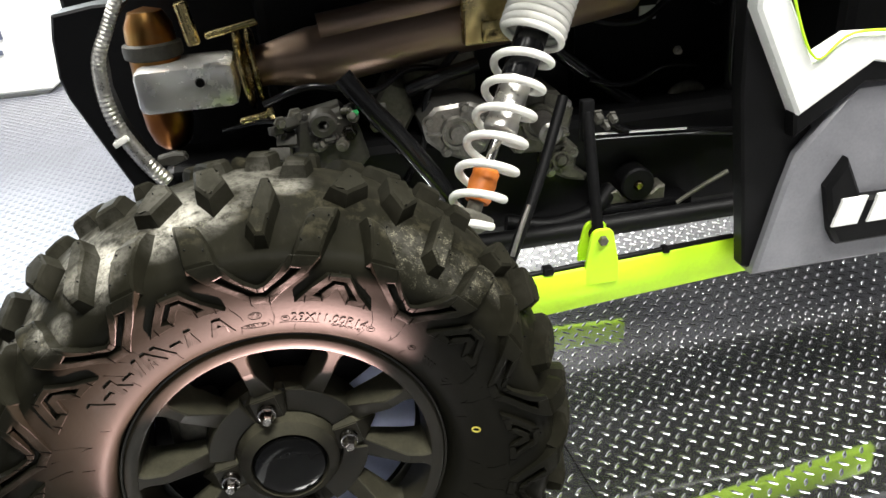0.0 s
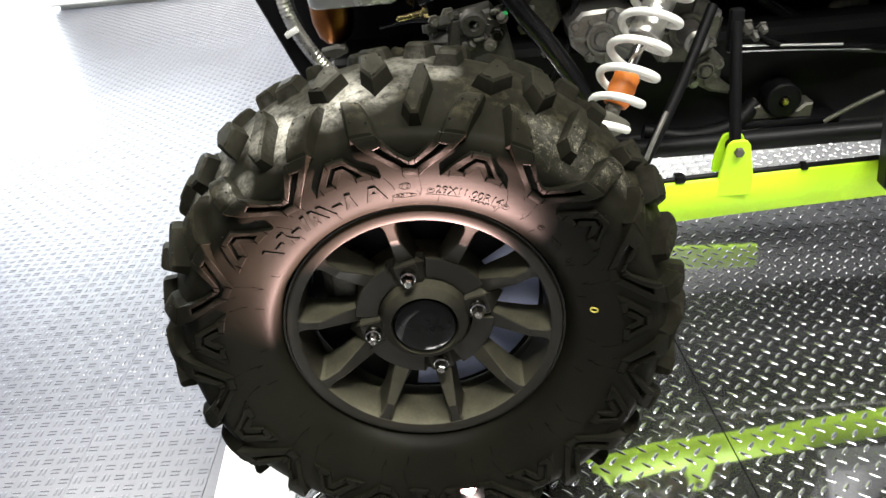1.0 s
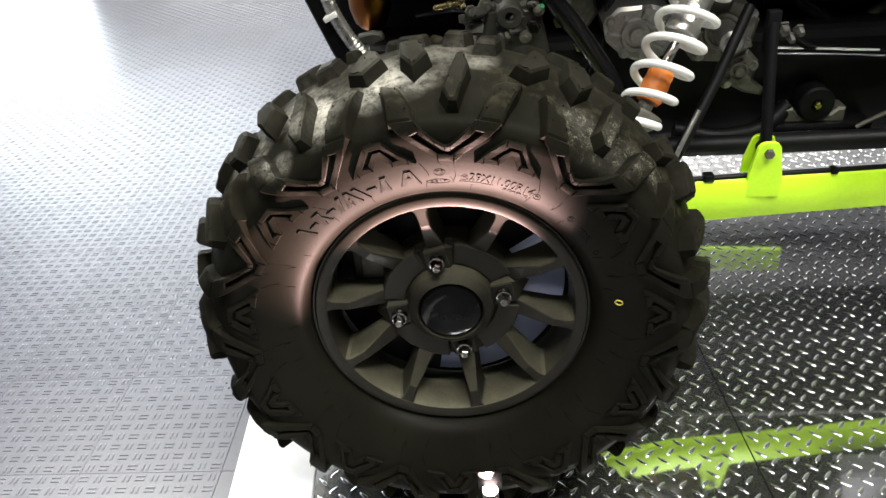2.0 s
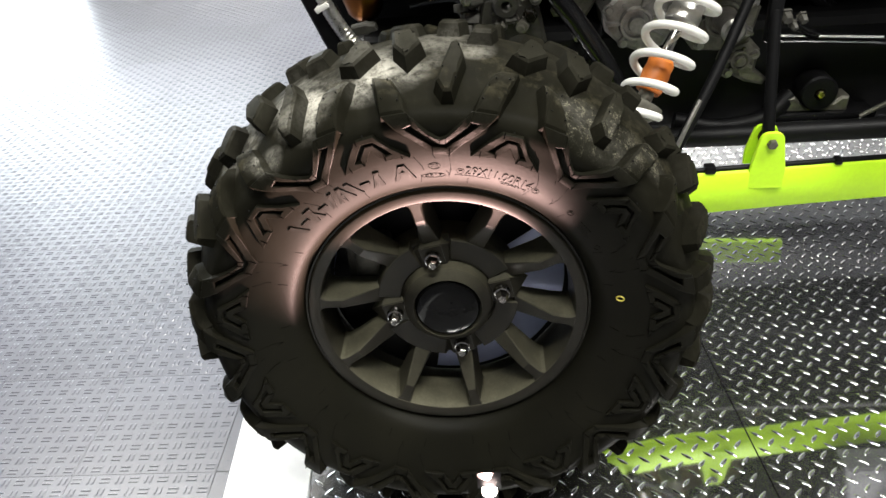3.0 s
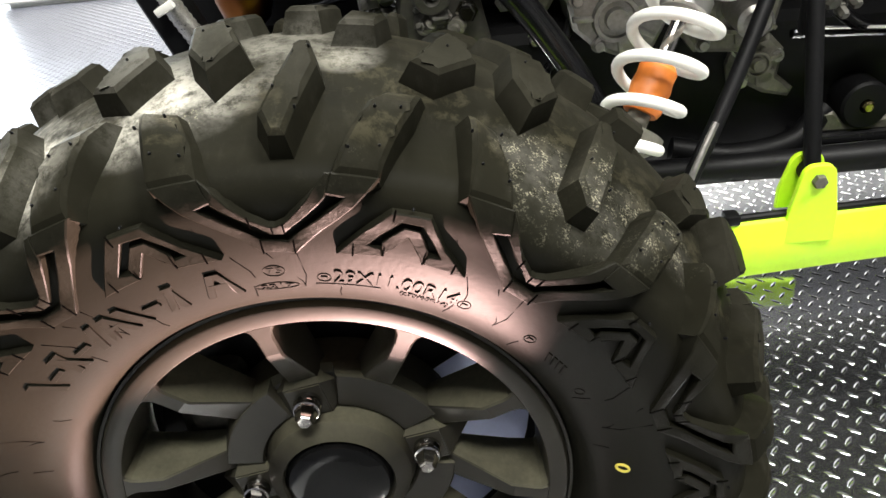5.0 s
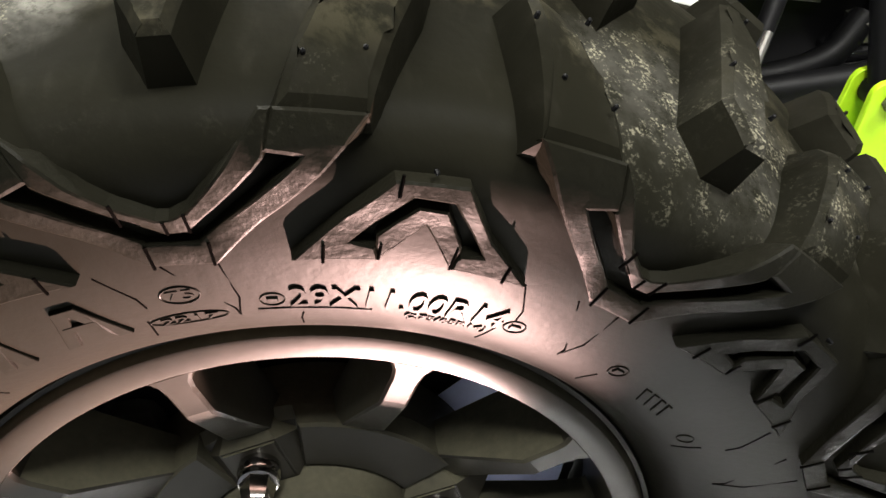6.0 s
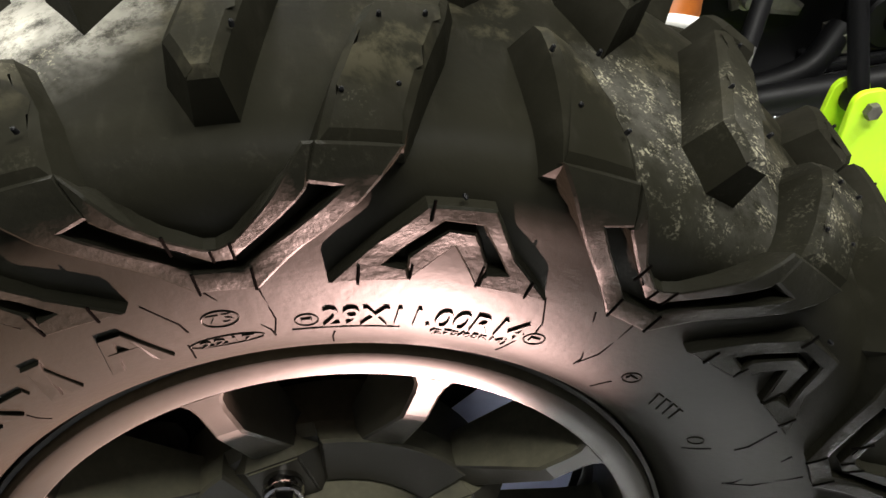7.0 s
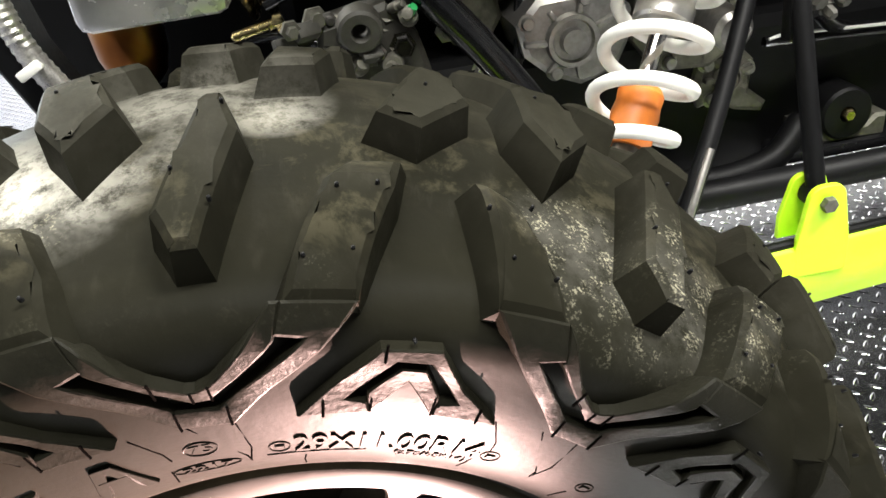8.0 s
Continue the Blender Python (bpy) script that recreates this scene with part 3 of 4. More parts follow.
def build_wheel(parent):
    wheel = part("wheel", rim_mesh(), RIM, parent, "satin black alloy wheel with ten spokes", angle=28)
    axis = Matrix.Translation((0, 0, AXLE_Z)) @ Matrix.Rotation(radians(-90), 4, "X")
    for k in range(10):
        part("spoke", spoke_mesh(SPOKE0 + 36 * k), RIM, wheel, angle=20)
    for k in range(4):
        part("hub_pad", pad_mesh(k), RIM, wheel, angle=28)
    part("tyre", carcass_mesh(), RUBBER, wheel, "dusty black rubber off-road tyre")
    part("tread", tread_mesh(False), RUBBER, wheel, "deep black tread lugs with dried mud", angle=22)
    part("sidewall_pattern", tread_mesh(True), KNURLED, wheel, "raised black bands with a fine knurled face", angle=22)
    bm = ring(bmesh.new(), 0.1946, 0.1972, -0.013, 0.0)
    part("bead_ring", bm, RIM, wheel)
    for words, d0, d1, s0, s1, h in (("29X11.00R14", 81.0, 61.2, 53.2, 66.8, 0.0011), ("(275/65R14)", 70.3, 61.9, 46.0, 51.2, 0.0008), ("2217", 92.9, 87.6, 47.4, 51.8, 0.0007), ("75", 90.9, 88.7, 64.0, 70.0, 0.0004)):
        part("size_lettering", text_mesh(bmesh.new(), words, d0, d1, s0, s1, h), RUBBER, wheel, "raised black lettering", smooth=False)
    # maker's mark, plain leaning bars
    for k, (d, w) in enumerate(((98.8, 6.4), (105.5, 2.0), (110.5, 6.0), (118.0, 6.0), (125.5, 6.0), (133.0, 6.5))):
        lean = (-2.2, 0.4, 2.4, -2.4, 2.4, 1.6)[k]
        bm = bar_on_tyre(bmesh.new(), d + w / 2, d + w / 2 - 1.3, 49, 74, 0.0017, lean)
        if w > 3:
            bar_on_tyre(bm, d - w / 2 + 1.4, d - w / 2, 49, 74, 0.0017, -lean)
            bar_on_tyre(bm, d + 1.5, d - 1.5, 59.5, 63.5, 0.0016)
        part("maker_mark", bm, RUBBER, wheel, "raised plain bars of the maker's mark", smooth=False)
    for d0, d1 in ((40.6, 39.7), (39.2, 38.4), (37.9, 37.1), (36.6, 35.9)):
        part("marking_bar", bar_on_tyre(bmesh.new(), d0, d1, 46, 56, 0.0008, 1.5), RUBBER, wheel, smooth=False)
    part("marking_bar", bar_on_tyre(bmesh.new(), 84.0, 73.5, 48.4, 51.0, 0.0005), RUBBER, wheel, smooth=False)
    for d, sm, ru, rv in ((82.5, 58.0, 0.0060, 0.0046), (59.7, 56.5, 0.0060, 0.0046), (46.5, 55.5, 0.0055, 0.0045), (30.7, 48.0, 0.0045, 0.0040), (89.8, 67.0, 0.0090, 0.0056), (90.3, 49.7, 0.0200, 0.0042)):
        loop = [on_tyre(radians(d) * RM + ru * math.cos(a), sm / 1000 + rv * math.sin(a), 0.0002) for a in [2 * math.pi * j / 28 for j in range(29)]]
        part("marking_ring", pipe(bmesh.new(), loop, 0.00034, 5), RUBBER, wheel)
    for d, sm in ((82.5, 58.0), (59.7, 56.5), (46.5, 55.5)):
        part("marking_bar", bar_on_tyre(bmesh.new(), d + 0.5, d - 0.5, sm - 1.6, sm + 1.6, 0.0008), RUBBER, wheel, smooth=False)
    bm = bmesh.new()
    for k in range(PITCHES):
        for deg, mm, h in ((-8.4, 150, 0.016), (-11.4, 152, 0.016), (8.0, 150, 0.016), (11.0, 154, 0.016), (-10.5, 176, 0.020), (-13.0, 178, 0.020), (9.6, 176, 0.020), (12.6, 172, 0.020),
                           (-3.0, 172, 0.0200), (-0.6, 190, 0.0200), (-3.4, 230, 0.0200), (7.5, 255, 0.0215), (-17.0, 250, 0.0185), (-15.9, 128, 0.004)):
            u, ss = radians(FIRST + 360.0 / PITCHES * k + deg) * RM, mm / 1000
            a, b = on_tyre(u, ss, h - 0.0005), on_tyre(u, ss, h + 0.0022)
            lathe(bm, [(0.0010, 0), (0.0008, 0.0022), (0, 0.0028)], frame_of(a, b), 6)
    tagged(part("vent_nub", bm, BLACK, wheel), kind="stuff")
    # thin flash lines left by the mould, down from the pattern to the bead and across its bands
    bm = bmesh.new()
    for k in range(PITCHES):
        turn = FIRST + 360.0 / PITCHES * k
        lines = [[(-1.9, 86), (-2.6, 61), (-2.1, 49)], [(7.1, 85), (5.4, 69), (5.2, 62)], [(-26.6, 52), (-26.4, 46), (-26.0, 38)], [(-7.9, 46), (-7.7, 40), (-7.8, 33)], [(-30.6, 85), (-34.6, 53), (-34.8, 47)]]
        for line in lines:
            pipe(bm, [on_tyre(radians(turn + d) * RM, mm / 1000, -0.0001) for d, mm in line], 0.0005, 5)
        for d, a, b, place, h in ((2.0, 90, 100, swelling, 0.0125), (-2.1, 89, 99, swelling, 0.0125), (2.6, 111, 120, swelling, 0.0125), (-1.2, 104, 113, swelling, 0.0125), (0.2, 104, 110, swelling, 0.0125),
                                  (-9.6, 89, 97, fading, 0.0062), (-13.5, 91, 98, fading, 0.0052), (-14.0, 120, 127, fading, 0.0062), (-18.8, 90, 100, fading, 0.0052), (-23.0, 89, 97, fading, 0.0062)):
            pipe(bm, [place(radians(turn + d) * RM, mm / 1000, h + 0.0002) for mm in (a, (a + b) / 2, b)], 0.0006, 5)
    tagged(part("flash_line", bm, LINE, wheel), kind="stuff")
    bm = bmesh.new()
    mark = [on_tyre(radians(9.4) * RM + 0.005 * math.cos(a), 0.053 + 0.005 * math.sin(a), 0.0008) for a in [2 * math.pi * j / 24 for j in range(25)]]
    pipe(bm, mark, 0.0011, 6)
    part("paint_mark", bm, YELLOW, wheel, "small yellow painted ring")
    bm = bmesh.new()
    lathe(bm, [(0, -0.0110), (0.024, -0.0106), (0.038, -0.0095), (0.0425, -0.007), (0.0456, 0.001), (0.0456, 0.02), (0, 0.02)], axis, 64)
    part("centre_cap", bm, CAPBLACK, wheel, "gloss black centre cap")
    for k in range(4):
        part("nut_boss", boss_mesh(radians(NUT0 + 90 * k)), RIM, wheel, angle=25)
        part("lug_nut", nut_mesh(radians(NUT0 + 90 * k)), CHROME, wheel, "chrome hexagonal lug nut")
    bm = lathe(bmesh.new(), [(0.062, 0.072), (0.170, 0.072), (0.170, 0.077), (0.062, 0.077)], axis, 72, close=True)
    part("brake_disc", bm, DISC, parent, "bluish polished brake disc")
    # dark plate added in place of the shade behind the disc
    bm = lathe(bmesh.new(), [(0.062, 0.0785), (0.1810, 0.0785), (0.1810, 0.0820), (0.062, 0.0820)], axis, 72, close=True)
    part("backing_plate", bm, BLACK, parent, "black plate added to shade the barrel's back")
    bm = lathe(bmesh.new(), [(0, 0.055), (0.052, 0.06), (0.055, 0.10), (0.070, 0.125), (0.070, 0.17), (0, 0.2)], axis, 40)
    part("hub", bm, DIRTY, parent, "grey cast wheel hub")
    arc = [radians(34 + 226 * j / 20) for j in range(21)]
    outline = [(0.169 * math.cos(a), AXLE_Z + 0.169 * math.sin(a)) for a in arc] + [(0.058 * math.cos(a), AXLE_Z + 0.058 * math.sin(a)) for a in arc[::-1]]
    part("disc_shroud", prism(bmesh.new(), outline, 0.062, 0.069, 0.002), BLACK, parent, "black brake disc shroud")
    bm = bmesh.new()
    box(bm, -0.145, -0.075, 0.050, 0.135, 0.345, 0.455, 0.012)
    box(bm, -0.130, -0.095, 0.042, 0.07, 0.365, 0.435, 0.006)
    part("brake_caliper", bm, DIRTY, parent, "grey cast brake caliper")
    return wheel


# ---- structure ----
x0, x1, y0, y1, top = HALL
bm = box(bmesh.new(), x0, x1, y0, y1, FLOOR_Z - 0.12, FLOOR_Z - 0.012)
floor = tagged(part("floor", bm, CEIL, smooth=False), "dark screed under grey floor tiles", "floor", kind="structure")
bm = box(bmesh.new(), x0, x1, y0, y1, top, top + 0.2)
tagged(part("ceiling", bm, CEIL, smooth=False), "dark hall ceiling high above the stand", "ceiling", kind="structure")
for name, b in (("wall_north", (x0, x1, y1, y1 + 0.2)), ("wall_south", (x0, x1, y0 - 0.2, y0)), ("wall_west", (x0 - 0.2, x0, y0 - 0.2, y1 + 0.2)), ("wall_east", (x1, x1 + 0.2, y0 - 0.2, y1 + 0.2))):
    bm = box(bmesh.new(), *b, FLOOR_Z - 0.12, top)
    # south and east walls stay unseen; dark so they bounce little fill light
    dark = name in ("wall_south", "wall_east")
    tagged(part(name, bm, DARK_WALL if dark else WALL, smooth=False), "unseen hall wall, darkened to cut the front fill" if dark else "pale painted hall wall", "wall", kind="structure")


def ceiling_light(x, y):
    ob = thing("ceiling_light", "white rectangular ceiling light panel", "ceiling light", "hall ceiling lights", at=(0, 0, 0))
    bm = bmesh.new()
    for b in ((x - 0.95, x + 0.95, y - 0.35, y - 0.30), (x - 0.95, x + 0.95, y + 0.30, y + 0.35), (x - 0.95, x - 0.90, y - 0.30, y + 0.30), (x + 0.90, x + 0.95, y - 0.30, y + 0.30)):
        box(bm, *b, top - 0.16, top)
    part("frame", bm, WHITE, ob, smooth=False)
    bm = box(bmesh.new(), x - 0.90, x + 0.90, y - 0.30, y + 0.30, top - 0.06, top - 0.01)
    part("backing", bm, WHITE, ob, smooth=False)
    return ob


for lx, ly, power in CEILING_LAMPS:
    ceiling_light(lx, ly)

lit_wall = thing("light_wall", "tall white backlit fabric display wall", "display wall")
bm = box(bmesh.new(), -7.2, -2.6, 8.70, 8.86, FLOOR_Z, 4.3, 0.01)
part("frame", bm, WHITE, lit_wall, smooth=False)
bm = box(bmesh.new(), -7.12, -2.68, 8.69, 8.697, 0.1, 4.2)
part("lit_fabric", bm, GLOWWALL, lit_wall, "glowing white fabric", smooth=False)

plinth = thing("display_plinth", "white display plinth with dark blue print", "plinth")
bm = box(bmesh.new(), -2.9, -1.62, 5.0, 5.9, FLOOR_Z + 0.03, 0.75, 0.015)
box(bm, -2.85, -1.67, 5.05, 5.85, FLOOR_Z - 0.012, FLOOR_Z + 0.03)
part("body", bm, WHITE, plinth, smooth=False)
for k, w in enumerate((0.16, 0.10, 0.20, 0.13)):
    xx = -2.75 + 0.26 * k
    part("print_bar", box(bmesh.new(), xx, xx + w, 4.992, 4.999, 0.20, 0.26), PRINT, plinth, "dark blue printed bar", smooth=False)
    part("print_bar", box(bmesh.new(), xx + 0.02, xx + w * 0.8, 4.992, 4.999, 0.10, 0.13), PRINT, plinth, "dark blue printed bar", smooth=False)


# ---- the vehicle ----
vehicle = thing("off_road_buggy", "black and lime side-by-side off-road buggy parked on a tread plate platform", "buggy")
build_wheel(vehicle)
wheel_parts = set(vehicle.children_recursive)


def arm_mesh(side=1.0):
    """The trailing arm: a tapering box beam from the hub forward."""
    bm = bmesh.new()
    stations = [(-0.02, 0.230, 0.372, 0.086), (0.20, 0.250, 0.363, 0.080), (0.427, 0.293, 0.347, 0.077), (0.581, 0.308, 0.346, 0.074), (0.900, 0.342, 0.341, 0.070), (1.20, 0.375, 0.335, 0.068)]
    rings = []
    for x, y, zc, hh in stations if side > 0 else stations[:-1]:
        c, b = 0.004, 0.022
        pr = [(0, -hh / 2 + c), (c, -hh / 2), (b - c, -hh / 2), (b, -hh / 2 + c), (b, hh / 2 - c), (b - c, hh / 2), (c, hh / 2), (0, hh / 2 - c)]
        rings.append([bm.verts.new((x, y + p, zc + q)) for p, q in pr])
    for a, b in zip(rings, rings[1:]):
        for k in range(8):
            bm.faces.new((a[k], a[(k + 1) % 8], b[(k + 1) % 8], b[k]))
    bm.faces.new(rings[0]), bm.faces.new(rings[-1])
    if side < 0:
        for v in bm.verts:
            v.co.y = 2 * 0.705 - v.co.y
    return bm


arm = part("trailing_arm", arm_mesh(), LIME, vehicle, "lime green steel trailing arm", angle=50)
part("trailing_arm", arm_mesh(-1.0), LIME, vehicle, "lime green steel trailing arm", angle=50)


def ear_outline(xc, z0, z1, w):
    """A tall ear: straight flanks that lean in to a rounded top."""
    r = w * 0.24
    pts = [(xc - w / 2, z0), (xc + w / 2, z0), (xc + w / 2, z0 + (z1 - z0) * 0.34)]
    for sx, a0 in ((1, 10), (-1, 90)):
        for j in range(5):
            a = radians(a0 + 20 * j)
            pts.append((xc + sx * (w * 0.24 - r * 0.6) + r * math.cos(a), z1 - r + r * math.sin(a)))
    return pts + [(xc - w / 2, z0 + (z1 - z0) * 0.34)]


for ya in (0.300, 0.333):
    bm = prism(bmesh.new(), ear_outline(0.526, 0.350 if ya < 0.32 else 0.38, 0.450, 0.058), ya, ya + 0.006, 0.001)
    part("link_bracket", bm, LIME, arm, "lime clevis ear")
bm = rod(bmesh.new(), (0.526, 0.294, 0.431), (0.526, 0.348, 0.431), 0.0075)
lathe(bm, [(0, 0), (0.0075, 0), (0.0085, 0.002), (0.0085, 0.007), (0, 0.007)], frame_of((0.526, 0.293, 0.431), (0.526, 0.4, 0.431)), 6)
part("bracket_bolt", bm, DIRTY, arm, "dull steel bolt")
bm = lathe(bmesh.new(), [(0, 0), (0.013, 0), (0.013, 0.024), (0, 0.024)], frame_of((0.526, 0.307, 0.431), (0.526, 0.41, 0.431)), 20)
rod(bm, (0.526, 0.320, 0.433), (0.530, 0.390, 0.62), 0.0095)
box(bm, 0.519, 0.541, 0.382, 0.400, 0.57, 0.64, 0.004)
part("sway_bar_link", bm, BLACK, vehicle, "slim black sway bar link rod")
for lx, lz, lr in ((0.548, 0.606, 0.010), (0.574, 0.603, 0.007), (0.562, 0.592, 0.006)):
    bm = lathe(bmesh.new(), [(0, -0.006), (lr * 0.7, -0.006), (lr, -0.003), (lr, 0.006), (lr * 1.3, 0.006), (lr * 1.3, 0.01), (0, 0.01)], frame_of((lx, 0.385, lz), (lx - 0.1, 1.0, lz + 0.3)), 6)
    part("link_nut", bm, KNUCKLE, vehicle, "dull dirty link nut")
line = smooth_line([(0.15, 0.254, 0.408), (0.30, 0.277, 0.394), (0.42, 0.300, 0.389), (0.581, 0.316, 0.386), (0.76, 0.335, 0.3815), (1.0, 0.360, 0.375), (1.15, 0.378, 0.373)])
bm = pipe(bmesh.new(), line, 0.0048, 10)
box(bm, 0.424, 0.442, 0.292, 0.312, 0.384, 0.397, 0.003)
box(bm, 0.640, 0.652, 0.312, 0.330, 0.380, 0.391, 0.003)
part("brake_hose", bm, BLACK, vehicle, "black brake hose clipped along the arm")

# frame tubes
TUBES = [
    [(0.10, 0.49, 0.365), (0.45, 0.47, 0.368), (0.90, 0.47, 0.370), (1.6, 0.47, 0.37)],
    [(0.58, 0.44, 0.582), (0.66, 0.50, 0.536), (0.80, 0.52, 0.512), (0.95, 0.53, 0.49)],
    [(0.90, 0.60, 0.95), (0.90, 0.60, 0.66), (0.912, 0.60, 0.46), (0.91, 0.58, 0.34)],
    [(0.40, 0.60, 0.80), (0.60, 0.60, 0.632), (0.78, 0.60, 0.50)],
    [(0.150, 0.46, 0.705), (0.185, 0.45, 0.655), (0.235, 0.45, 0.590), (0.300, 0.45, 0.490), (0.330, 0.46, 0.42)],
    [(0.50, 0.42, 0.64), (0.44, 0.36, 0.53), (0.375, 0.30, 0.43), (0.34, 0.27, 0.38)],
    [(0.60, 0.66, 0.95), (0.75, 0.66, 0.80), (0.90, 0.66, 0.72)],
]
for k, pts in enumerate(TUBES):
    bm = pipe(bmesh.new(), smooth_line(pts, 8), (0.019, 0.009, 0.016, 0.014, 0.017, 0.009, 0.014)[k], 16)
    part("frame_tube", bm, BLACK if k in (0, 5) else TUBE, vehicle, "black steel frame tube")
bm = pipe(bmesh.new(), smooth_line([(0.368, 0.276, 0.44), (0.382, 0.286, 0.47), (0.405, 0.305, 0.51)], 4), 0.0038, 10)
part("strut_edge", bm, CAST, vehicle, "bright steel strut end")

# bushing and its bracket
bm = lathe(bmesh.new(), [(0.010, 0), (0.030, 0), (0.033, 0.004), (0.033, 0.05), (0.010, 0.05)], frame_of((0.673, 0.494, 0.430), (0.673, 0.6, 0.430)), 40, close=True)
bush = part("rubber_bushing", bm, BLACK, vehicle, "round black rubber bushing")
bm = lathe(bmesh.new(), [(0, -0.006), (0.006, -0.006), (0.008, -0.003), (0.008, 0.01), (0, 0.01)], frame_of((0.673, 0.494, 0.430), (0.673, 0.6, 0.430)), 6)
part("bolt", bm, GOLD, bush, "brass-coloured bolt")
bm = prism(bmesh.new(), [(0.618, 0.394), (0.730, 0.391), (0.731, 0.420), (0.716, 0.421), (0.704, 0.410), (0.645, 0.411), (0.634, 0.424), (0.618, 0.423)], 0.500, 0.545, 0.004)
part("bushing_block", bm, DIRTY, bush, "pale cast mounting block")
bm = box(bmesh.new(), 0.59, 0.78, 0.490, 0.56, 0.380, 0.394, 0.003)
part("mount_rail", bm, TUBE, vehicle, "black mounting rail")
bm = pipe(bmesh.new(), smooth_line([(0.75, 0.49, 0.385), (0.80, 0.49, 0.412), (0.85, 0.49, 0.435)], 4), 0.0045, 10)
part("brace", bm, DIRTY, vehicle, "thin grey brace rod")

# engine and drive, dark mass with cast covers
for name, b, label in (("engine_block", (0.02, 0.62, 0.68, 1.05, 0.48, 0.95), "black engine block"), ("gearbox", (0.55, 1.10, 0.72, 1.10, 0.48, 1.05), "black gearbox housing"),
                       ("belly_pan", (-0.17, 2.10, 0.54, 0.70, 0.345, 0.56), "black belly pan"), ("rear_bulkhead", (-0.20, 0.60, 0.80, 1.05, 0.50, 1.10), "black rear bulkhead"),
                       ("cabin_tub", (0.98, 2.4, 0.40, 1.24, 0.56, 1.15), "black plastic cabin tub"), ("cargo_bed", (-0.12, 1.3, 0.30, 1.34, 1.00, 1.06), "black plastic cargo bed floor")):
    part(name, box(bmesh.new(), *b, 0.02), BLACK, vehicle, label, smooth=False)


def cover(name, material, label, outline, y, depth, bolts, boss):
    """A cast cover with a turned boss; its bolts are parts of it."""
    bm = prism(bmesh.new(), outline, y, y + depth, 0.006)
    ob = part(name, bm, material, vehicle, label)
    for x, z, r in boss:
        bm = lathe(bmesh.new(), [(0, -0.014), (r * 0.45, -0.014), (r * 0.50, -0.004), (r * 0.72, -0.004), (r * 0.78, -0.009), (r * 0.94, -0.009), (r, -0.004), (r, 0.02)], frame_of((x, y, z), (x, y + 1, z)), 32)
        part("boss", bm, material, ob)
        for k in range(7):
            a = 2 * math.pi * k / 7 + 0.4
            reach = r * (1.55 + 0.25 * math.sin(2.3 * k + x * 40))
            m = Matrix.Translation((x, y, z)) @ Matrix.Rotation(-a, 4, "Y")
            part("rib", box(bmesh.new(), r * 0.96, reach, -0.009 + 0.003 * (k % 3), 0.004, -0.0028, 0.0028, 0.001, m), material, ob)
    for x, z in bolts:
        bm = lathe(bmesh.new(), [(0, -0.008), (0.006, -0.008), (0.007, -0.006), (0.007, 0.0), (0.010, 0.0), (0.010, 0.004)], frame_of((x, y, z), (x, y + 1, z)), 12)
        part("cover_bolt", bm, CAST, ob)
    return ob


cover("clutch_cover", CAST, "grey cast aluminium clutch cover", [(0.275, 0.60), (0.283, 0.565), (0.31, 0.54), (0.345, 0.525), (0.385, 0.535), (0.405, 0.575), (0.395, 0.615), (0.36, 0.628), (0.30, 0.625)], 0.495, 0.10,
                [(0.287, 0.603), (0.315, 0.545), (0.392, 0.60), (0.35, 0.62)], [(0.335, 0.578, 0.030)])
cover("gear_cover", DIRTY, "dusty grey cast gear cover", [(0.42, 0.62), (0.41, 0.56), (0.44, 0.52), (0.50, 0.515), (0.54, 0.54), (0.55, 0.59), (0.52, 0.625), (0.46, 0.635)], 0.505, 0.10,
                [(0.43, 0.60), (0.53, 0.55), (0.535, 0.60), (0.45, 0.53)], [(0.485, 0.575, 0.034)])
cover("gearcase", DIRTY, "dusty cast gearcase", [(0.492, 0.49), (0.498, 0.458), (0.520, 0.462), (0.545, 0.448), (0.580, 0.440), (0.586, 0.452), (0.562, 0.472), (0.566, 0.508), (0.545, 0.530), (0.520, 0.522), (0.502, 0.526)], 0.525, 0.10,
                [(0.505, 0.512), (0.556, 0.50), (0.512, 0.468)], [(0.530, 0.492, 0.018)])
bm = lathe(bmesh.new(), [(0.008, 0), (0.010, -0.003), (0.019, -0.003), (0.022, 0.0), (0.022, 0.020), (0.008, 0.020)], frame_of((0.110, 0.440, 0.636), (0.115, 1.2, 0.80)), 32, close=True)
knuckle = part("knuckle", bm, KNUCKLE, vehicle, "dusty cast suspension knuckle with bolt hole")
bm = prism(bmesh.new(), [(0.070, 0.642), (0.060, 0.590), (0.085, 0.545), (0.150, 0.535), (0.180, 0.565), (0.168, 0.62), (0.140, 0.655)], 0.462, 0.520, 0.006)
part("knuckle_arm", bm, KNUCKLE, knuckle, "dusty cast arm")
bm = lathe(bmesh.new(), [(0, -0.010), (0.008, -0.010), (0.0095, -0.007), (0.0095, 0.004), (0.014, 0.004), (0.014, 0.010), (0, 0.010)], frame_of((0.150, 0.455, 0.612), (0.15, 1, 0.62)), 6)
part("knuckle_bolt", bm, CHROME, knuckle, "bright bolt head")
bm = lathe(bmesh.new(), [(0, 0), (0.006, 0), (0.007, 0.004), (0.004, 0.02), (0, 0.02)], frame_of((0.156, 0.452, 0.640), (0.17, 0.43, 0.66)), 12)
part("green_clip", bm, plain("green_plastic", (0.02, 0.30, 0.08), 0.4, 0.0, 80, 0.15, 0.0), knuckle, "small green plastic clip")
rnd = random.Random(5)
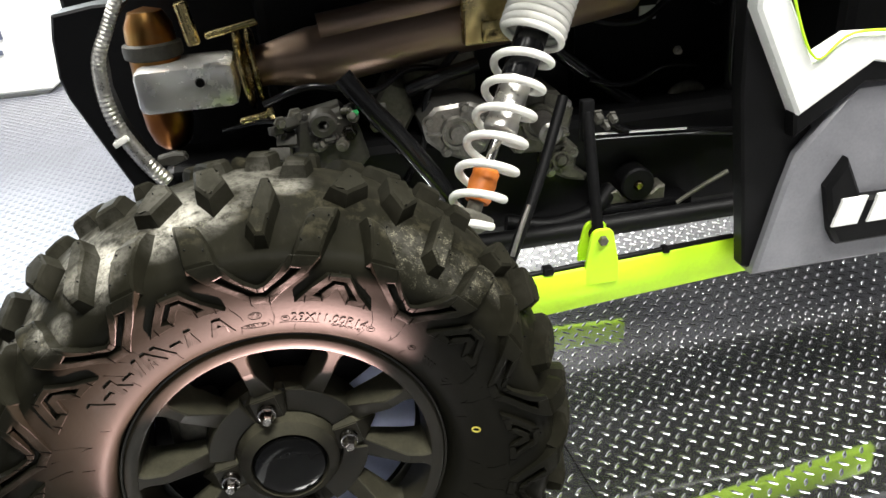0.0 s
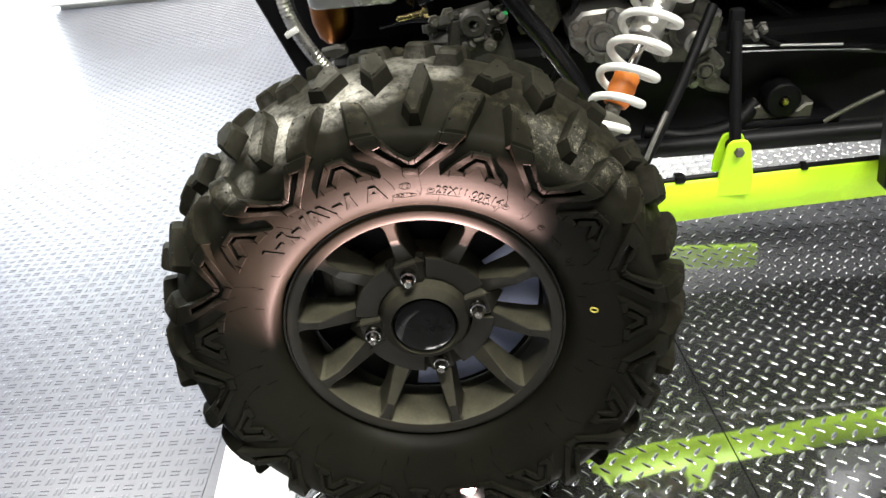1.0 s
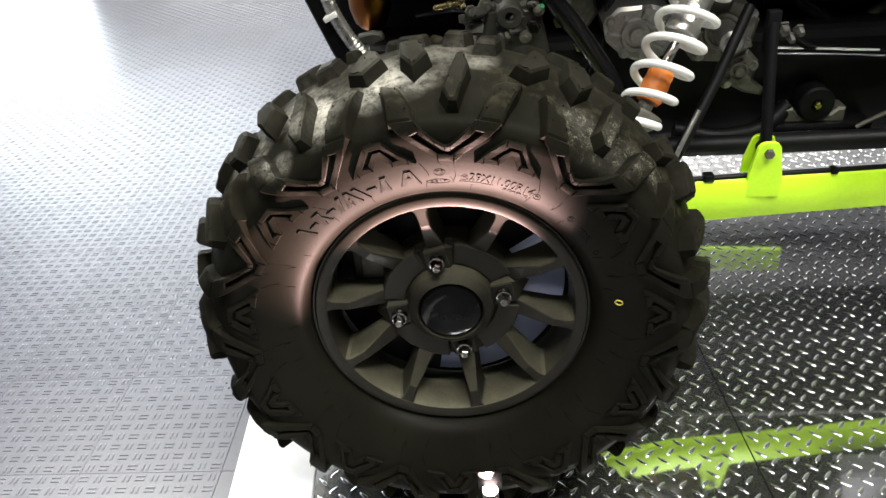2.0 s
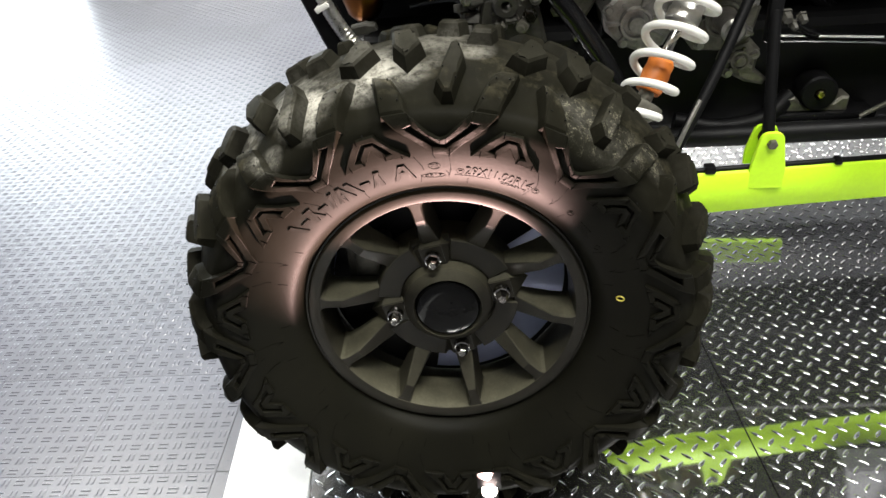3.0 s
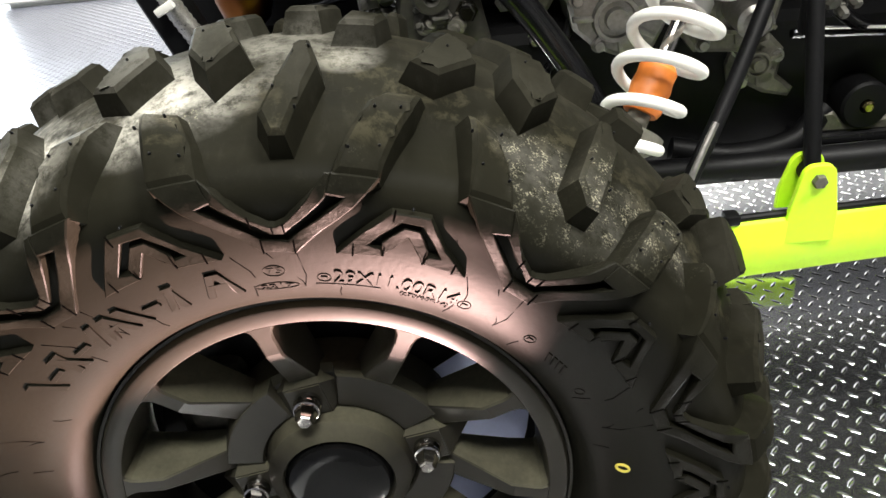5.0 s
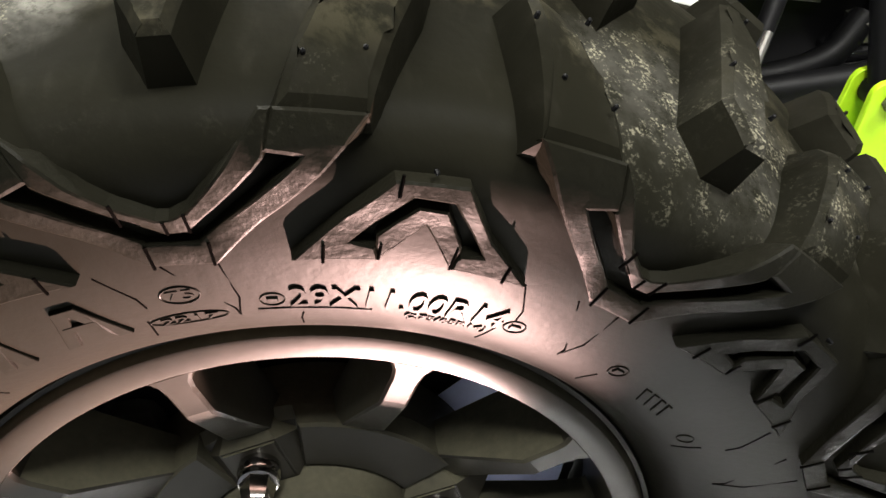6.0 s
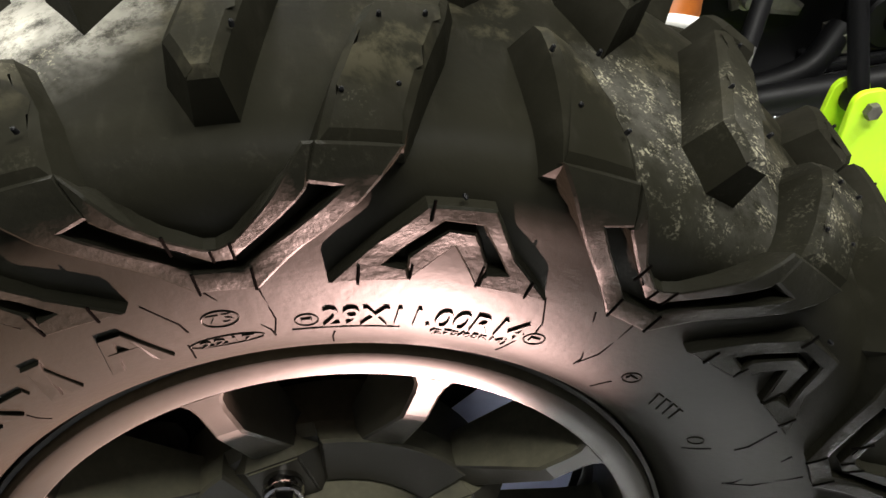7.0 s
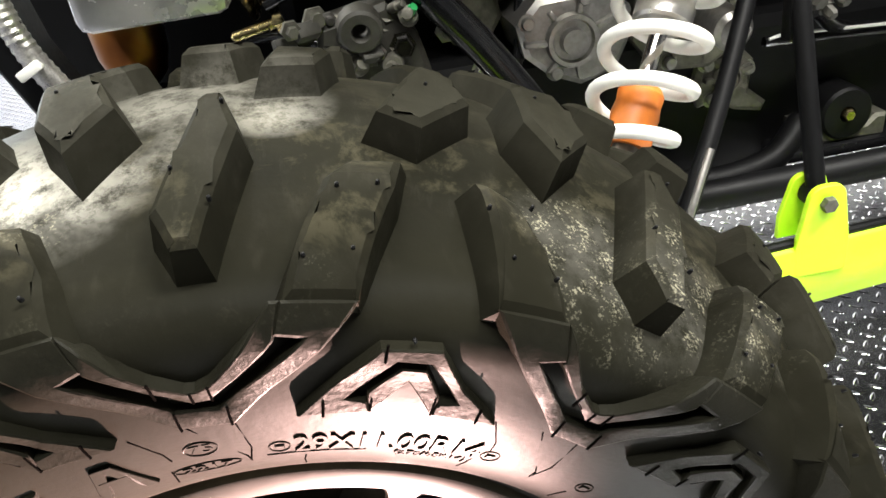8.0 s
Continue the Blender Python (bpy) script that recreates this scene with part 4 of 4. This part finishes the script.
for k in range(26):
    x, z = 0.035 + 0.165 * rnd.random(), 0.590 + 0.062 * rnd.random()
    y, r = 0.448 + 0.03 * rnd.random(), 0.005 + 0.006 * rnd.random()
    m = frame_of((x, y, z), (x + rnd.uniform(-0.5, 0.5), y - 1, z + rnd.uniform(-0.3, 0.9)))
    kind = k % 3
    bm = bmesh.new()
    if kind == 0:
        lathe(bm, [(0, 0.010), (r * 0.7, 0.010), (r * 0.8, 0.004), (r * 1.3, 0.003), (r * 1.3, -0.002), (0, -0.002)], m, 6)
        part("bolt_head", bm, CAST if k % 2 else DIRTY, vehicle, "dusty steel bolt head")
    elif kind == 1:
        lathe(bm, [(0, 0.016), (r * 0.6, 0.015), (r * 0.6, 0.006), (r, 0.005), (r, -0.01), (0, -0.01)], m, 14)
        part("hose_fitting", bm, KNUCKLE if k % 2 else DIRTY, vehicle, "dusty hose fitting")
    else:
        box(bm, -r * 1.6, r * 1.6, -r, r, -0.01, 0.006, 0.002, m)
        part("bracket", bm, KNUCKLE, vehicle, "dusty folded bracket")
CABLES = [([(0.02, 0.52, 0.66), (0.10, 0.50, 0.685), (0.20, 0.52, 0.66), (0.27, 0.56, 0.68), (0.36, 0.60, 0.66)], 0.0055), ([(0.24, 0.50, 0.50), (0.28, 0.52, 0.56), (0.30, 0.55, 0.64), (0.36, 0.58, 0.70)], 0.007),
          ([(0.42, 0.51, 0.385), (0.50, 0.50, 0.372), (0.58, 0.50, 0.385), (0.63, 0.52, 0.42)], 0.017), ([(0.785, 0.62, 0.50), (0.787, 0.62, 0.538), (0.803, 0.62, 0.564), (0.839, 0.62, 0.566), (0.87, 0.63, 0.53)], 0.012),
          ([(0.60, 0.57, 0.62), (0.68, 0.58, 0.60), (0.76, 0.60, 0.62), (0.84, 0.62, 0.61)], 0.005), ([(-0.06, 0.60, 0.60), (0.02, 0.56, 0.62), (0.08, 0.54, 0.60)], 0.006), ([(0.26, 0.55, 0.645), (0.32, 0.55, 0.662), (0.39, 0.56, 0.675)], 0.013),
          ([(0.55, 0.66, 0.80), (0.62, 0.64, 0.72), (0.72, 0.64, 0.70), (0.80, 0.66, 0.74), (0.86, 0.66, 0.82)], 0.008)]
for pts, r in CABLES:
    grey = r == 0.012
    part("hose", pipe(bmesh.new(), smooth_line(pts, 8), r, 12), DIRTY if grey else BLACK if r > 0.015 else TUBE, vehicle, "dusty grey hose bend" if grey else "black engine bay hose")
for x, y, z, r in ((0.735, 0.60, 0.545, 0.008), (0.845, 0.60, 0.470, 0.007), (0.60, 0.55, 0.52, 0.007), (0.625, 0.56, 0.505, 0.006), (0.79, 0.68, 0.72, 0.006), (0.47, 0.55, 0.47, 0.007), (0.80, 0.62, 0.64, 0.006), (0.24, 0.54, 0.545, 0.008)):
    bm = lathe(bmesh.new(), [(0, -0.006), (r * 0.8, -0.006), (r, -0.004), (r, 0.004), (r * 1.5, 0.004), (r * 1.5, 0.007), (0, 0.007)], frame_of((x, y, z), (x, y + 1, z + 0.1)), 6)
    part("bolt_head", bm, CAST, vehicle, "grey steel bolt head")
bm = box(bmesh.new(), 0.742, 0.776, 0.676, 0.680, 0.694, 0.720, 0.001)
part("label_plate", bm, WHITE, vehicle, "small white label plate", smooth=False)
bm = lathe(bmesh.new(), [(0, -0.012), (0.016, -0.012), (0.021, -0.006), (0.021, 0.05), (0, 0.05)], frame_of((0.478, 0.42, 0.582), (0.478, 1, 0.62)), 24)
part("reservoir_cap", bm, CAST, vehicle, "round grey reservoir cap")
cover("side_cover", DIRTY, "dusty cast side cover", [(0.20, 0.62), (0.215, 0.575), (0.25, 0.56), (0.275, 0.60), (0.265, 0.65), (0.23, 0.665)], 0.56, 0.06, [(0.24, 0.585)], [])
bm = box(bmesh.new(), 0.26, 0.40, 0.60, 0.68, 0.60, 0.73, 0.02)
part("intake_box", bm, DIRTY, vehicle, "dusty grey intake box")
bm = rod(bmesh.new(), (0.0, 0.26, 0.36), (0.06, 0.70, 0.42), 0.016)
lathe(bm, [(0.016, 0.10), (0.034, 0.11), (0.030, 0.12), (0.034, 0.13), (0.028, 0.14), (0.031, 0.15), (0.024, 0.16), (0.026, 0.17), (0.016, 0.18)], frame_of((0.0, 0.26, 0.36), (0.06, 0.70, 0.42)), 24)
part("drive_shaft", bm, BLACK, vehicle, "black drive shaft with rubber boot")
for za, zb in ((0.45, 0.50), (0.29, 0.34)):
    part("radius_rod", rod(bmesh.new(), (0.0, 0.25, za), (0.14, 0.62, zb), 0.014), TUBE, vehicle, "gloss black radius rod")

# shock absorber
S0, S1 = Vector((0.297, 0.268, 0.500)), Vector((0.501, 0.473, 0.829))
axis_len = (S1 - S0).length
SM = frame_of(S0, S1)
bm = lathe(bmesh.new(), [(0, 0.160), (0.024, 0.160), (0.0265, 0.163), (0.0265, 0.178), (0.0245, 0.181), (0.0245, 0.25), (0.0, 0.25)], SM, 32)
shock = part("shock_absorber", bm, SHOCK, vehicle, "coil-over shock absorber with bright body")
bm = lathe(bmesh.new(), [(0, 0.248), (0.025, 0.248), (0.026, 0.252), (0.026, axis_len + 0.05), (0, axis_len + 0.05)], SM, 32)
part("upper_body", bm, TUBE, shock, "black upper body")
bm = rod(bmesh.new(), SM @ Vector((0, 0, 0.03)), SM @ Vector((0, 0, 0.18)), 0.0078)
part("piston_rod", bm, CHROME, shock, "chrome piston rod")
bm = lathe(bmesh.new(), [(0.006, 0.046), (0.018, 0.046), (0.0212, 0.053), (0.0200, 0.064), (0.0217, 0.075), (0.0200, 0.086), (0.0208, 0.095), (0.017, 0.101), (0.006, 0.101)], SM, 32, close=True)
part("bump_stop", bm, ORANGE, shock, "orange rubber bump stop")
bm = lathe(bmesh.new(), [(0, -0.01), (0.016, -0.01), (0.018, 0.0), (0.030, 0.012), (0.034, 0.02), (0.034, 0.026), (0.012, 0.03), (0.012, 0.055), (0, 0.055)], SM, 32)
part("lower_mount", bm, DIRTY, shock, "dusty lower mount")


def coil_line(z0, z1, turns, r0, r1):
    n = int(turns * 28)
    out = []
    for k in range(n + 1):
        t = k / n
        a = 2 * math.pi * turns * t + 0.9
        r = r0 + (r1 - r0) * min(1.0, t * 3.0)
        out.append(SM @ Vector((r * math.cos(a), r * math.sin(a), z0 + (z1 - z0) * t)))
    return out


bm = pipe(bmesh.new(), coil_line(-0.003, 0.306, 6.8, 0.030, 0.043), 0.0064, 12)
part("coil_spring", bm, COIL, shock, "white painted coil spring")
bm = pipe(bmesh.new(), coil_line(0.320, 0.44, 9.5, 0.048, 0.048), 0.0060, 12)
part("helper_spring", bm, COIL, shock, "tight white helper spring")

# exhaust and rear fender: built to one scale, then set back beside the gearbox
BACK = Matrix.Translation((0.071, -0.752, 1.024)) @ Matrix.Scale(1.15, 4) @ Matrix.Translation((-0.071, 0.752, -1.024))


def set_back(bm):
    bm.transform(BACK)
    return bm


EY = 0.43
bm = bmesh.new()
line = smooth_line([(0.02, EY, 0.745), (0.05, EY, 0.747), (0.10, EY, 0.750), (0.13, EY, 0.752), (0.28, EY, 0.770), (0.45, EY, 0.788), (0.62, EY + 0.05, 0.80)], 6)
rad = [0.030 + 0.0145 * min(1.0, max(0.0, (p.x - 0.035) / 0.07)) for p in line]
pipe(bm, line, 0.04, 32, rad)
exhaust = part("exhaust_pipe", set_back(bm), HEAT, vehicle, "bronze heat-tinted steel exhaust pipe")
bm = pipe(bmesh.new(), smooth_line([(0.12, EY - 0.012, 0.792), (0.30, EY - 0.012, 0.812), (0.50, EY - 0.012, 0.832)], 4), 0.022, 20)
part("upper_shield", set_back(bm), HEAT, exhaust, "bronze rolled heat shield")
bm = bmesh.new()
for xx in (0.000, 0.018):
    lathe(bm, [(0.034, 0), (0.056, 0.0), (0.060, 0.003), (0.060, 0.006), (0.056, 0.009), (0.034, 0.009)], frame_of((xx, EY, 0.742 + xx * 0.1), (xx + 1, EY, 0.84)), 40, close=True)
part("flange_clamp", set_back(bm), GOLD, exhaust, "gold zinc flange clamp rings")
bm = rod(bmesh.new(), (-0.012, EY - 0.055, 0.680), (0.035, EY - 0.055, 0.688), 0.005)
lathe(bm, [(0, 0), (0.009, 0), (0.009, 0.008), (0, 0.008)], frame_of((0.03, EY - 0.055, 0.687), (0.1, EY - 0.055, 0.70)), 6)
part("clamp_bolt", set_back(bm), GOLD, exhaust, "gold clamp bolt")
bm = rod(bmesh.new(), (-0.04, EY - 0.03, 0.802), (0.035, EY - 0.03, 0.815), 0.005)
part("clamp_bolt", set_back(bm), GOLD, exhaust, "gold clamp bolt")
bm = box(bmesh.new(), 0.325, 0.415, EY - 0.07, EY - 0.05, 0.755, 0.90, 0.004)
box(bm, 0.35, 0.43, EY - 0.075, EY - 0.04, 0.755, 0.79, 0.008)
part("hanger_bracket", set_back(bm), GOLD, exhaust, "gold zinc hanger bracket")
bm = box(bmesh.new(), -0.150, -0.008, EY - 0.045, EY + 0.06, 0.700, 0.765, 0.012)
shield = part("heat_shield", set_back(bm), SATIN, exhaust, "polished box heat shield")
bm = lathe(bmesh.new(), [(0, -0.003), (0.006, -0.003), (0.007, 0.0), (0.007, 0.003)], frame_of((-0.058, EY - 0.045, 0.741), (-0.058, 1, 0.741)), 14)
part("screw", set_back(bm), BLACK, shield, "dark screw")
bm = rod(bmesh.new(), (-0.058, EY - 0.02, 0.79), (-0.066, EY - 0.02, 0.85), 0.010)
part("sensor", set_back(bm), GOLD, exhaust, "brass oxygen sensor")
# side panels ahead of the wheel
bm = prism(bmesh.new(), [(0.757, 0.362), (0.778, 0.352), (0.84, 0.36), (0.86, 0.56), (0.81, 0.70), (0.79, 0.83), (0.715, 0.83), (0.722, 0.66)], 0.262, 0.29, 0.004)
part("door_pillar", bm, BLACK, vehicle, "black plastic door pillar")
bm = prism(bmesh.new(), [(0.766, 0.352), (0.80, 0.50), (0.815, 0.555), (0.90, 0.655), (1.00, 0.655), (1.25, 0.62), (1.40, 0.40), (1.20, 0.355), (1.04, 0.352)], 0.245, 0.30, 0.006)
side = part("side_panel", bm, GREY, vehicle, "satin grey lower side panel")
bm = prism(bmesh.new(), [(0.865, 0.50), (0.885, 0.42), (0.90, 0.395), (1.20, 0.395), (1.22, 0.47), (0.93, 0.475), (0.895, 0.545)], 0.226, 0.248, 0.006)
part("side_step", bm, BLACK, side, "dark raised step insert")
bm = bmesh.new()
for k in range(5):
    xx = 0.880 + 0.062 * k
    prism(bm, [(xx, 0.432), (xx + 0.045, 0.432), (xx + 0.057, 0.479), (xx + 0.012, 0.479)], 0.222, 0.227, 0.0008)
part("maker_mark", bm, WHITE, side, "white blocks of the maker's mark", smooth=False)
bm = prism(bmesh.new(), [(0.80, 0.588), (0.905, 0.66), (1.00, 0.655), (1.25, 0.62), (1.25, 0.66), (1.0, 0.70), (0.905, 0.70), (0.795, 0.625)], 0.235, 0.26, 0.004)
part("panel_lip", bm, BLACK, side, "dark grey panel lip")
bm = prism(bmesh.new(), [(0.716, 0.86), (0.716, 0.785), (0.80, 0.620), (0.912, 0.690), (1.02, 0.665), (1.25, 0.665), (1.25, 0.72), (1.0, 0.728), (0.869, 0.735), (0.812, 0.705), (0.762, 0.80), (0.752, 0.86)], 0.232, 0.262, 0.005)
part("accent_panel", bm, WHITE, vehicle, "white accent panel with lime edge")
bm = pipe(bmesh.new(), smooth_line([(0.757, 0.230, 0.86), (0.765, 0.230, 0.80), (0.812, 0.230, 0.708), (0.869, 0.230, 0.738), (1.0, 0.230, 0.731), (1.25, 0.230, 0.724)], 6), 0.002, 8)
part("lime_edge", bm, LIME, vehicle, "thin lime edge strip")

# the chassis, drawn to its own scale, takes its place beside the wheel
PLACED = Matrix.Translation((-0.0103, 0.0418, -0.0452)) @ Euler((0.012, 0.0013, -0.0045)).to_matrix().to_4x4() @ Matrix.Scale(1.0655, 4)
for ob in vehicle.children_recursive:
    if ob not in wheel_parts:
        ob.data.transform(PLACED)

# rear fender edge with the braided hose along it, and the guard behind the muffler
bm = prism(bmesh.new(), [(-0.160, 0.866), (-0.206, 0.866), (-0.266, 0.858), (-0.274, 0.824), (-0.280, 0.764), (-0.274, 0.732), (-0.221, 0.593), (-0.196, 0.535), (-0.160, 0.535), (-0.186, 0.605), (-0.212, 0.672), (-0.221, 0.730), (-0.216, 0.784), (-0.192, 0.830)], 0.500, 0.575, 0.004)
part("rear_fender", bm, BLACK, vehicle, "black plastic rear fender edge")
line = smooth_line([(-0.140, 0.497, 0.915), (-0.170, 0.497, 0.868), (-0.193, 0.497, 0.828), (-0.215, 0.497, 0.785), (-0.220, 0.497, 0.729), (-0.211, 0.497, 0.676), (-0.188, 0.500, 0.622), (-0.160, 0.505, 0.575)], 14)
hose = part("braided_hose", pipe(bmesh.new(), line, 0.0085, 12, [0.0078 + 0.0013 * (k % 2) + 0.0055 * k / len(line) for k in range(len(line))]), BRAID, vehicle, "silver braided hose")
bm = box(bmesh.new(), -0.0125, 0.0125, -0.0135, 0.0125, -0.005, 0.005, 0.002, frame_of((-0.210, 0.492, 0.659), (-0.201, 0.492, 0.640)))
part("hose_clip", bm, COIL, hose, "white hose clip")
bm = lathe(bmesh.new(), [(0, 0.568), (0.020, 0.572), (0.034, 0.586), (0.043, 0.615), (0.045, 0.65), (0.045, 0.76), (0.042, 0.80), (0.030, 0.824), (0, 0.832)], Matrix.Translation((-0.169, 0.715, 0)), 36)
part("muffler_elbow", bm, AMBER, exhaust, "amber heat-tinted muffler elbow")
bm = lathe(bmesh.new(), [(0.0455, 0.742), (0.052, 0.746), (0.053, 0.756), (0.052, 0.768), (0.0455, 0.772)], Matrix.Translation((-0.169, 0.715, 0)), 36, close=True)
part("muffler_collar", bm, KNUCKLE, exhaust, "dark muffler collar")
part("rear_guard", prism(bmesh.new(), [(-0.262, 0.44), (-0.335, 0.62), (-0.335, 0.90), (0.06, 1.0), (0.06, 0.30), (-0.20, 0.30)], 0.83, 0.89, 0.008), BLACK, vehicle, "black inner guard")
bm = prism(bmesh.new(), [(-0.186, 0.585), (-0.150, 0.583), (-0.128, 0.592), (-0.132, 0.602), (-0.150, 0.605), (-0.178, 0.600)], 0.560, 0.580, 0.003)
part("muffler_bracket", bm, KNUCKLE, vehicle, "dull grey folded muffler bracket")

# bright brake line over its black tube
bm = pipe(bmesh.new(), smooth_line([(0.585, 0.545, 0.540), (0.612, 0.547, 0.5415), (0.70, 0.550, 0.5345), (0.80, 0.552, 0.5265)], 6), 0.0021, 10)
part("brake_line", bm, SATIN, vehicle, "thin bright steel brake line")
bm = pipe(bmesh.new(), smooth_line([(0.585, 0.556, 0.534), (0.70, 0.560, 0.526), (0.86, 0.565, 0.512)], 4), 0.0065, 10)
part("brake_tube", bm, TUBE, vehicle, "gloss black cross tube")

# ---- floor spotlight ----
spot = thing("floor_spotlight", "small LED floor spotlight shining up at the wheel", "spotlight", at=(UPLIGHT.x, UPLIGHT.y, 0.0))
lean = Matrix.Translation((0, 0, UPLIGHT.z - 0.034))
bm = lathe(bmesh.new(), [(0, 0.0), (0.011, 0.0), (0.0125, 0.002), (0.0125, 0.028), (0.0114, 0.030), (0.010, 0.026), (0, 0.026)], lean, 32)
part("housing", bm, CHROME, spot, "bright metal housing")
bm = lathe(bmesh.new(), [(0, 0.0305), (0.006, 0.0295), (0.0098, 0.0268)], lean, 32)
part("lens", bm, PINKGLOW, spot, "glowing pinkish LED lens")
# plate added to keep the beam off the hub and inner spokes
bm = box(bmesh.new(), -0.017, 0.017, 0.0075, 0.0085, UPLIGHT.z - 0.008, UPLIGHT.z + 0.0252, 0.0004)
part("shield", bm, BLACK, spot, "small black plate added to cut the spot's beam")
bm = lathe(bmesh.new(), [(0, 0.0), (0.020, 0.0), (0.021, 0.002), (0.021, 0.004), (0.006, 0.007), (0.0045, 0.010), (0.0045, UPLIGHT.z - 0.0345), (0, UPLIGHT.z - 0.0345)], Matrix.Identity(4), 28)
part("stem", bm, BLACK, spot, "short black stem on a round foot")

# ---- platform ----
platform = tagged(new("platform"), "low display platform decked with polished diamond tread plate", "platform", kind="structure")
platform.rotation_euler = (0, 0, radians(3.5))
PX0, PX1, PY0, PY1, SEAM = -0.252, 3.2, -1.5, 3.2, 0.4935
for xa, xb in ((PX0, SEAM - 0.0012), (SEAM + 0.0012, PX1)):
    bm = box(bmesh.new(), xa, xb, PY0, PY1, -0.006, 0.0)
    part("plate", bm, PLATE, platform, "polished diamond tread plate", smooth=False)
bm = box(bmesh.new(), PX0, PX1, PY0, PY1, FLOOR_Z - 0.012, -0.0062)
part("base", bm, BLACK, platform, smooth=False)
bm = box(bmesh.new(), -0.398, PX0 - 0.0015, PY0, PY1, FLOOR_Z - 0.012, 0.001, 0.003)
part("edge_trim", bm, TRIM, platform, "white edge trim", smooth=False)


def diamonds(xa, xb, ya, yb, pitch=0.0362):
    """Raised lens-shaped lugs in two directions, each on its own square grid, the one between the other."""
    verts, faces = [], []
    length, width, high = 0.0124, 0.0037, 0.0015
    rings = [(1.0, 1.0, 0.0), (0.88, 0.74, 0.52), (0.62, 0.16, 1.0)]
    lens = [(-1, 0), (-0.62, -0.62), (0, -1), (0.62, -0.62), (1, 0), (0.62, 0.62), (0, 1), (-0.62, 0.62)]
    for i in range(int(2 * (xb - xa) / pitch)):
        for j in range(int(2 * (yb - ya) / pitch)):
            if (i + j) % 2:
                continue
            cx, cy = xa + (i + 0.5) * pitch / 2, ya + (j + 0.5) * pitch / 2
            a = radians(45 if i % 2 else -45)
            c, s = math.cos(a), math.sin(a)
            k = len(verts)
            for fu, fv, h in rings:
                for p, q in lens:
                    u, v = p * length * fu, q * width * fv
                    verts.append((cx + u * c - v * s, cy + u * s + v * c, high * h - 0.0001))
            for n in range(len(rings) - 1):
                for m in range(8):
                    faces.append((k + 8 * n + m, k + 8 * n + (m + 1) % 8, k + 8 * n + 8 + (m + 1) % 8, k + 8 * n + 8 + m))
            faces.append(tuple(k + 16 + m for m in range(8)))
    me = bpy.data.meshes.new("raised_diamonds")
    me.from_pydata(verts, [], faces)
    me.polygons.foreach_set("use_smooth", [True] * len(me.polygons))
    me.materials.append(PLATE)
    ob = new("raised_diamonds", me)
    ob.parent = platform
    return tagged(ob, "raised diamonds of the tread plate", kind="stuff")


diamonds(PX0 + 0.006, SEAM - 0.005, -0.75, PY1 - 0.01)
diamonds(SEAM + 0.005, 2.2, -0.75, PY1 - 0.01)

# ---- floor tiles ----
TP = 0.3048


def tile_mesh():
    bm = bmesh.new()
    box(bm, 0.0005, TP - 0.0005, 0.0005, TP - 0.0005, -0.012, 0.0)
    n = 10
    cell = TP / n
    for i in range(n):
        for j in range(n):
            cx, cy = (i + 0.5) * cell, (j + 0.5) * cell
            for d in (-0.0052, 0.0052):
                a, b = (0.0112, 0.0026) if (i + j) % 2 else (0.0026, 0.0112)
                ox, oy = (0, d) if (i + j) % 2 else (d, 0)
                lo = [bm.verts.new((cx + ox + p * a, cy + oy + q * b, 0.0)) for p, q in ((-1, -1), (1, -1), (1, 1), (-1, 1))]
                hi = [bm.verts.new((cx + ox + p * a * 0.75, cy + oy + q * b * 0.5, 0.0013)) for p, q in ((-1, -1), (1, -1), (1, 1), (-1, 1))]
                bm.faces.new(hi)
                for k in range(4):
                    bm.faces.new((lo[k], lo[(k + 1) % 4], hi[(k + 1) % 4], hi[k]))
    me = bpy.data.meshes.new("floor_tile")
    bm.to_mesh(me)
    bm.free()
    me.materials.append(TILE)
    return me


TILE_MESH = tile_mesh()
TX, TY = -0.520, 0.217
for i in range(11):
    for j in range(-3, 23):
        ob = new("floor_tile", TILE_MESH)
        ob.location = (TX - TP * (i + 1), TY + TP * j, FLOOR_Z)
        ob.parent = floor


def far_tiles():
    """The rest of the tiled floor, plain tiles joined."""
    verts, faces = [], []
    for i in range(-26, 30):
        for j in range(-22, 32):
            if -11 <= i <= -1 and -3 <= j <= 22:
                continue
            xa, ya = TX + TP * i, TY + TP * j
            if xa > -0.70 + TP and xa < PX1 - TP and PY0 < ya < PY1 - TP:
                continue
            k = len(verts)
            verts += [(xa + 0.001, ya + 0.001, FLOOR_Z), (xa + TP - 0.001, ya + 0.001, FLOOR_Z), (xa + TP - 0.001, ya + TP - 0.001, FLOOR_Z), (xa + 0.001, ya + TP - 0.001, FLOOR_Z)]
            faces.append((k, k + 1, k + 2, k + 3))
    me = bpy.data.meshes.new("far_floor_tiles")
    me.from_pydata(verts, [], faces)
    me.materials.append(TILE)
    ob = new("far_floor_tiles", me)
    ob.parent = floor
    return tagged(ob, "grey floor tiles further off", kind="stuff")


far_tiles()
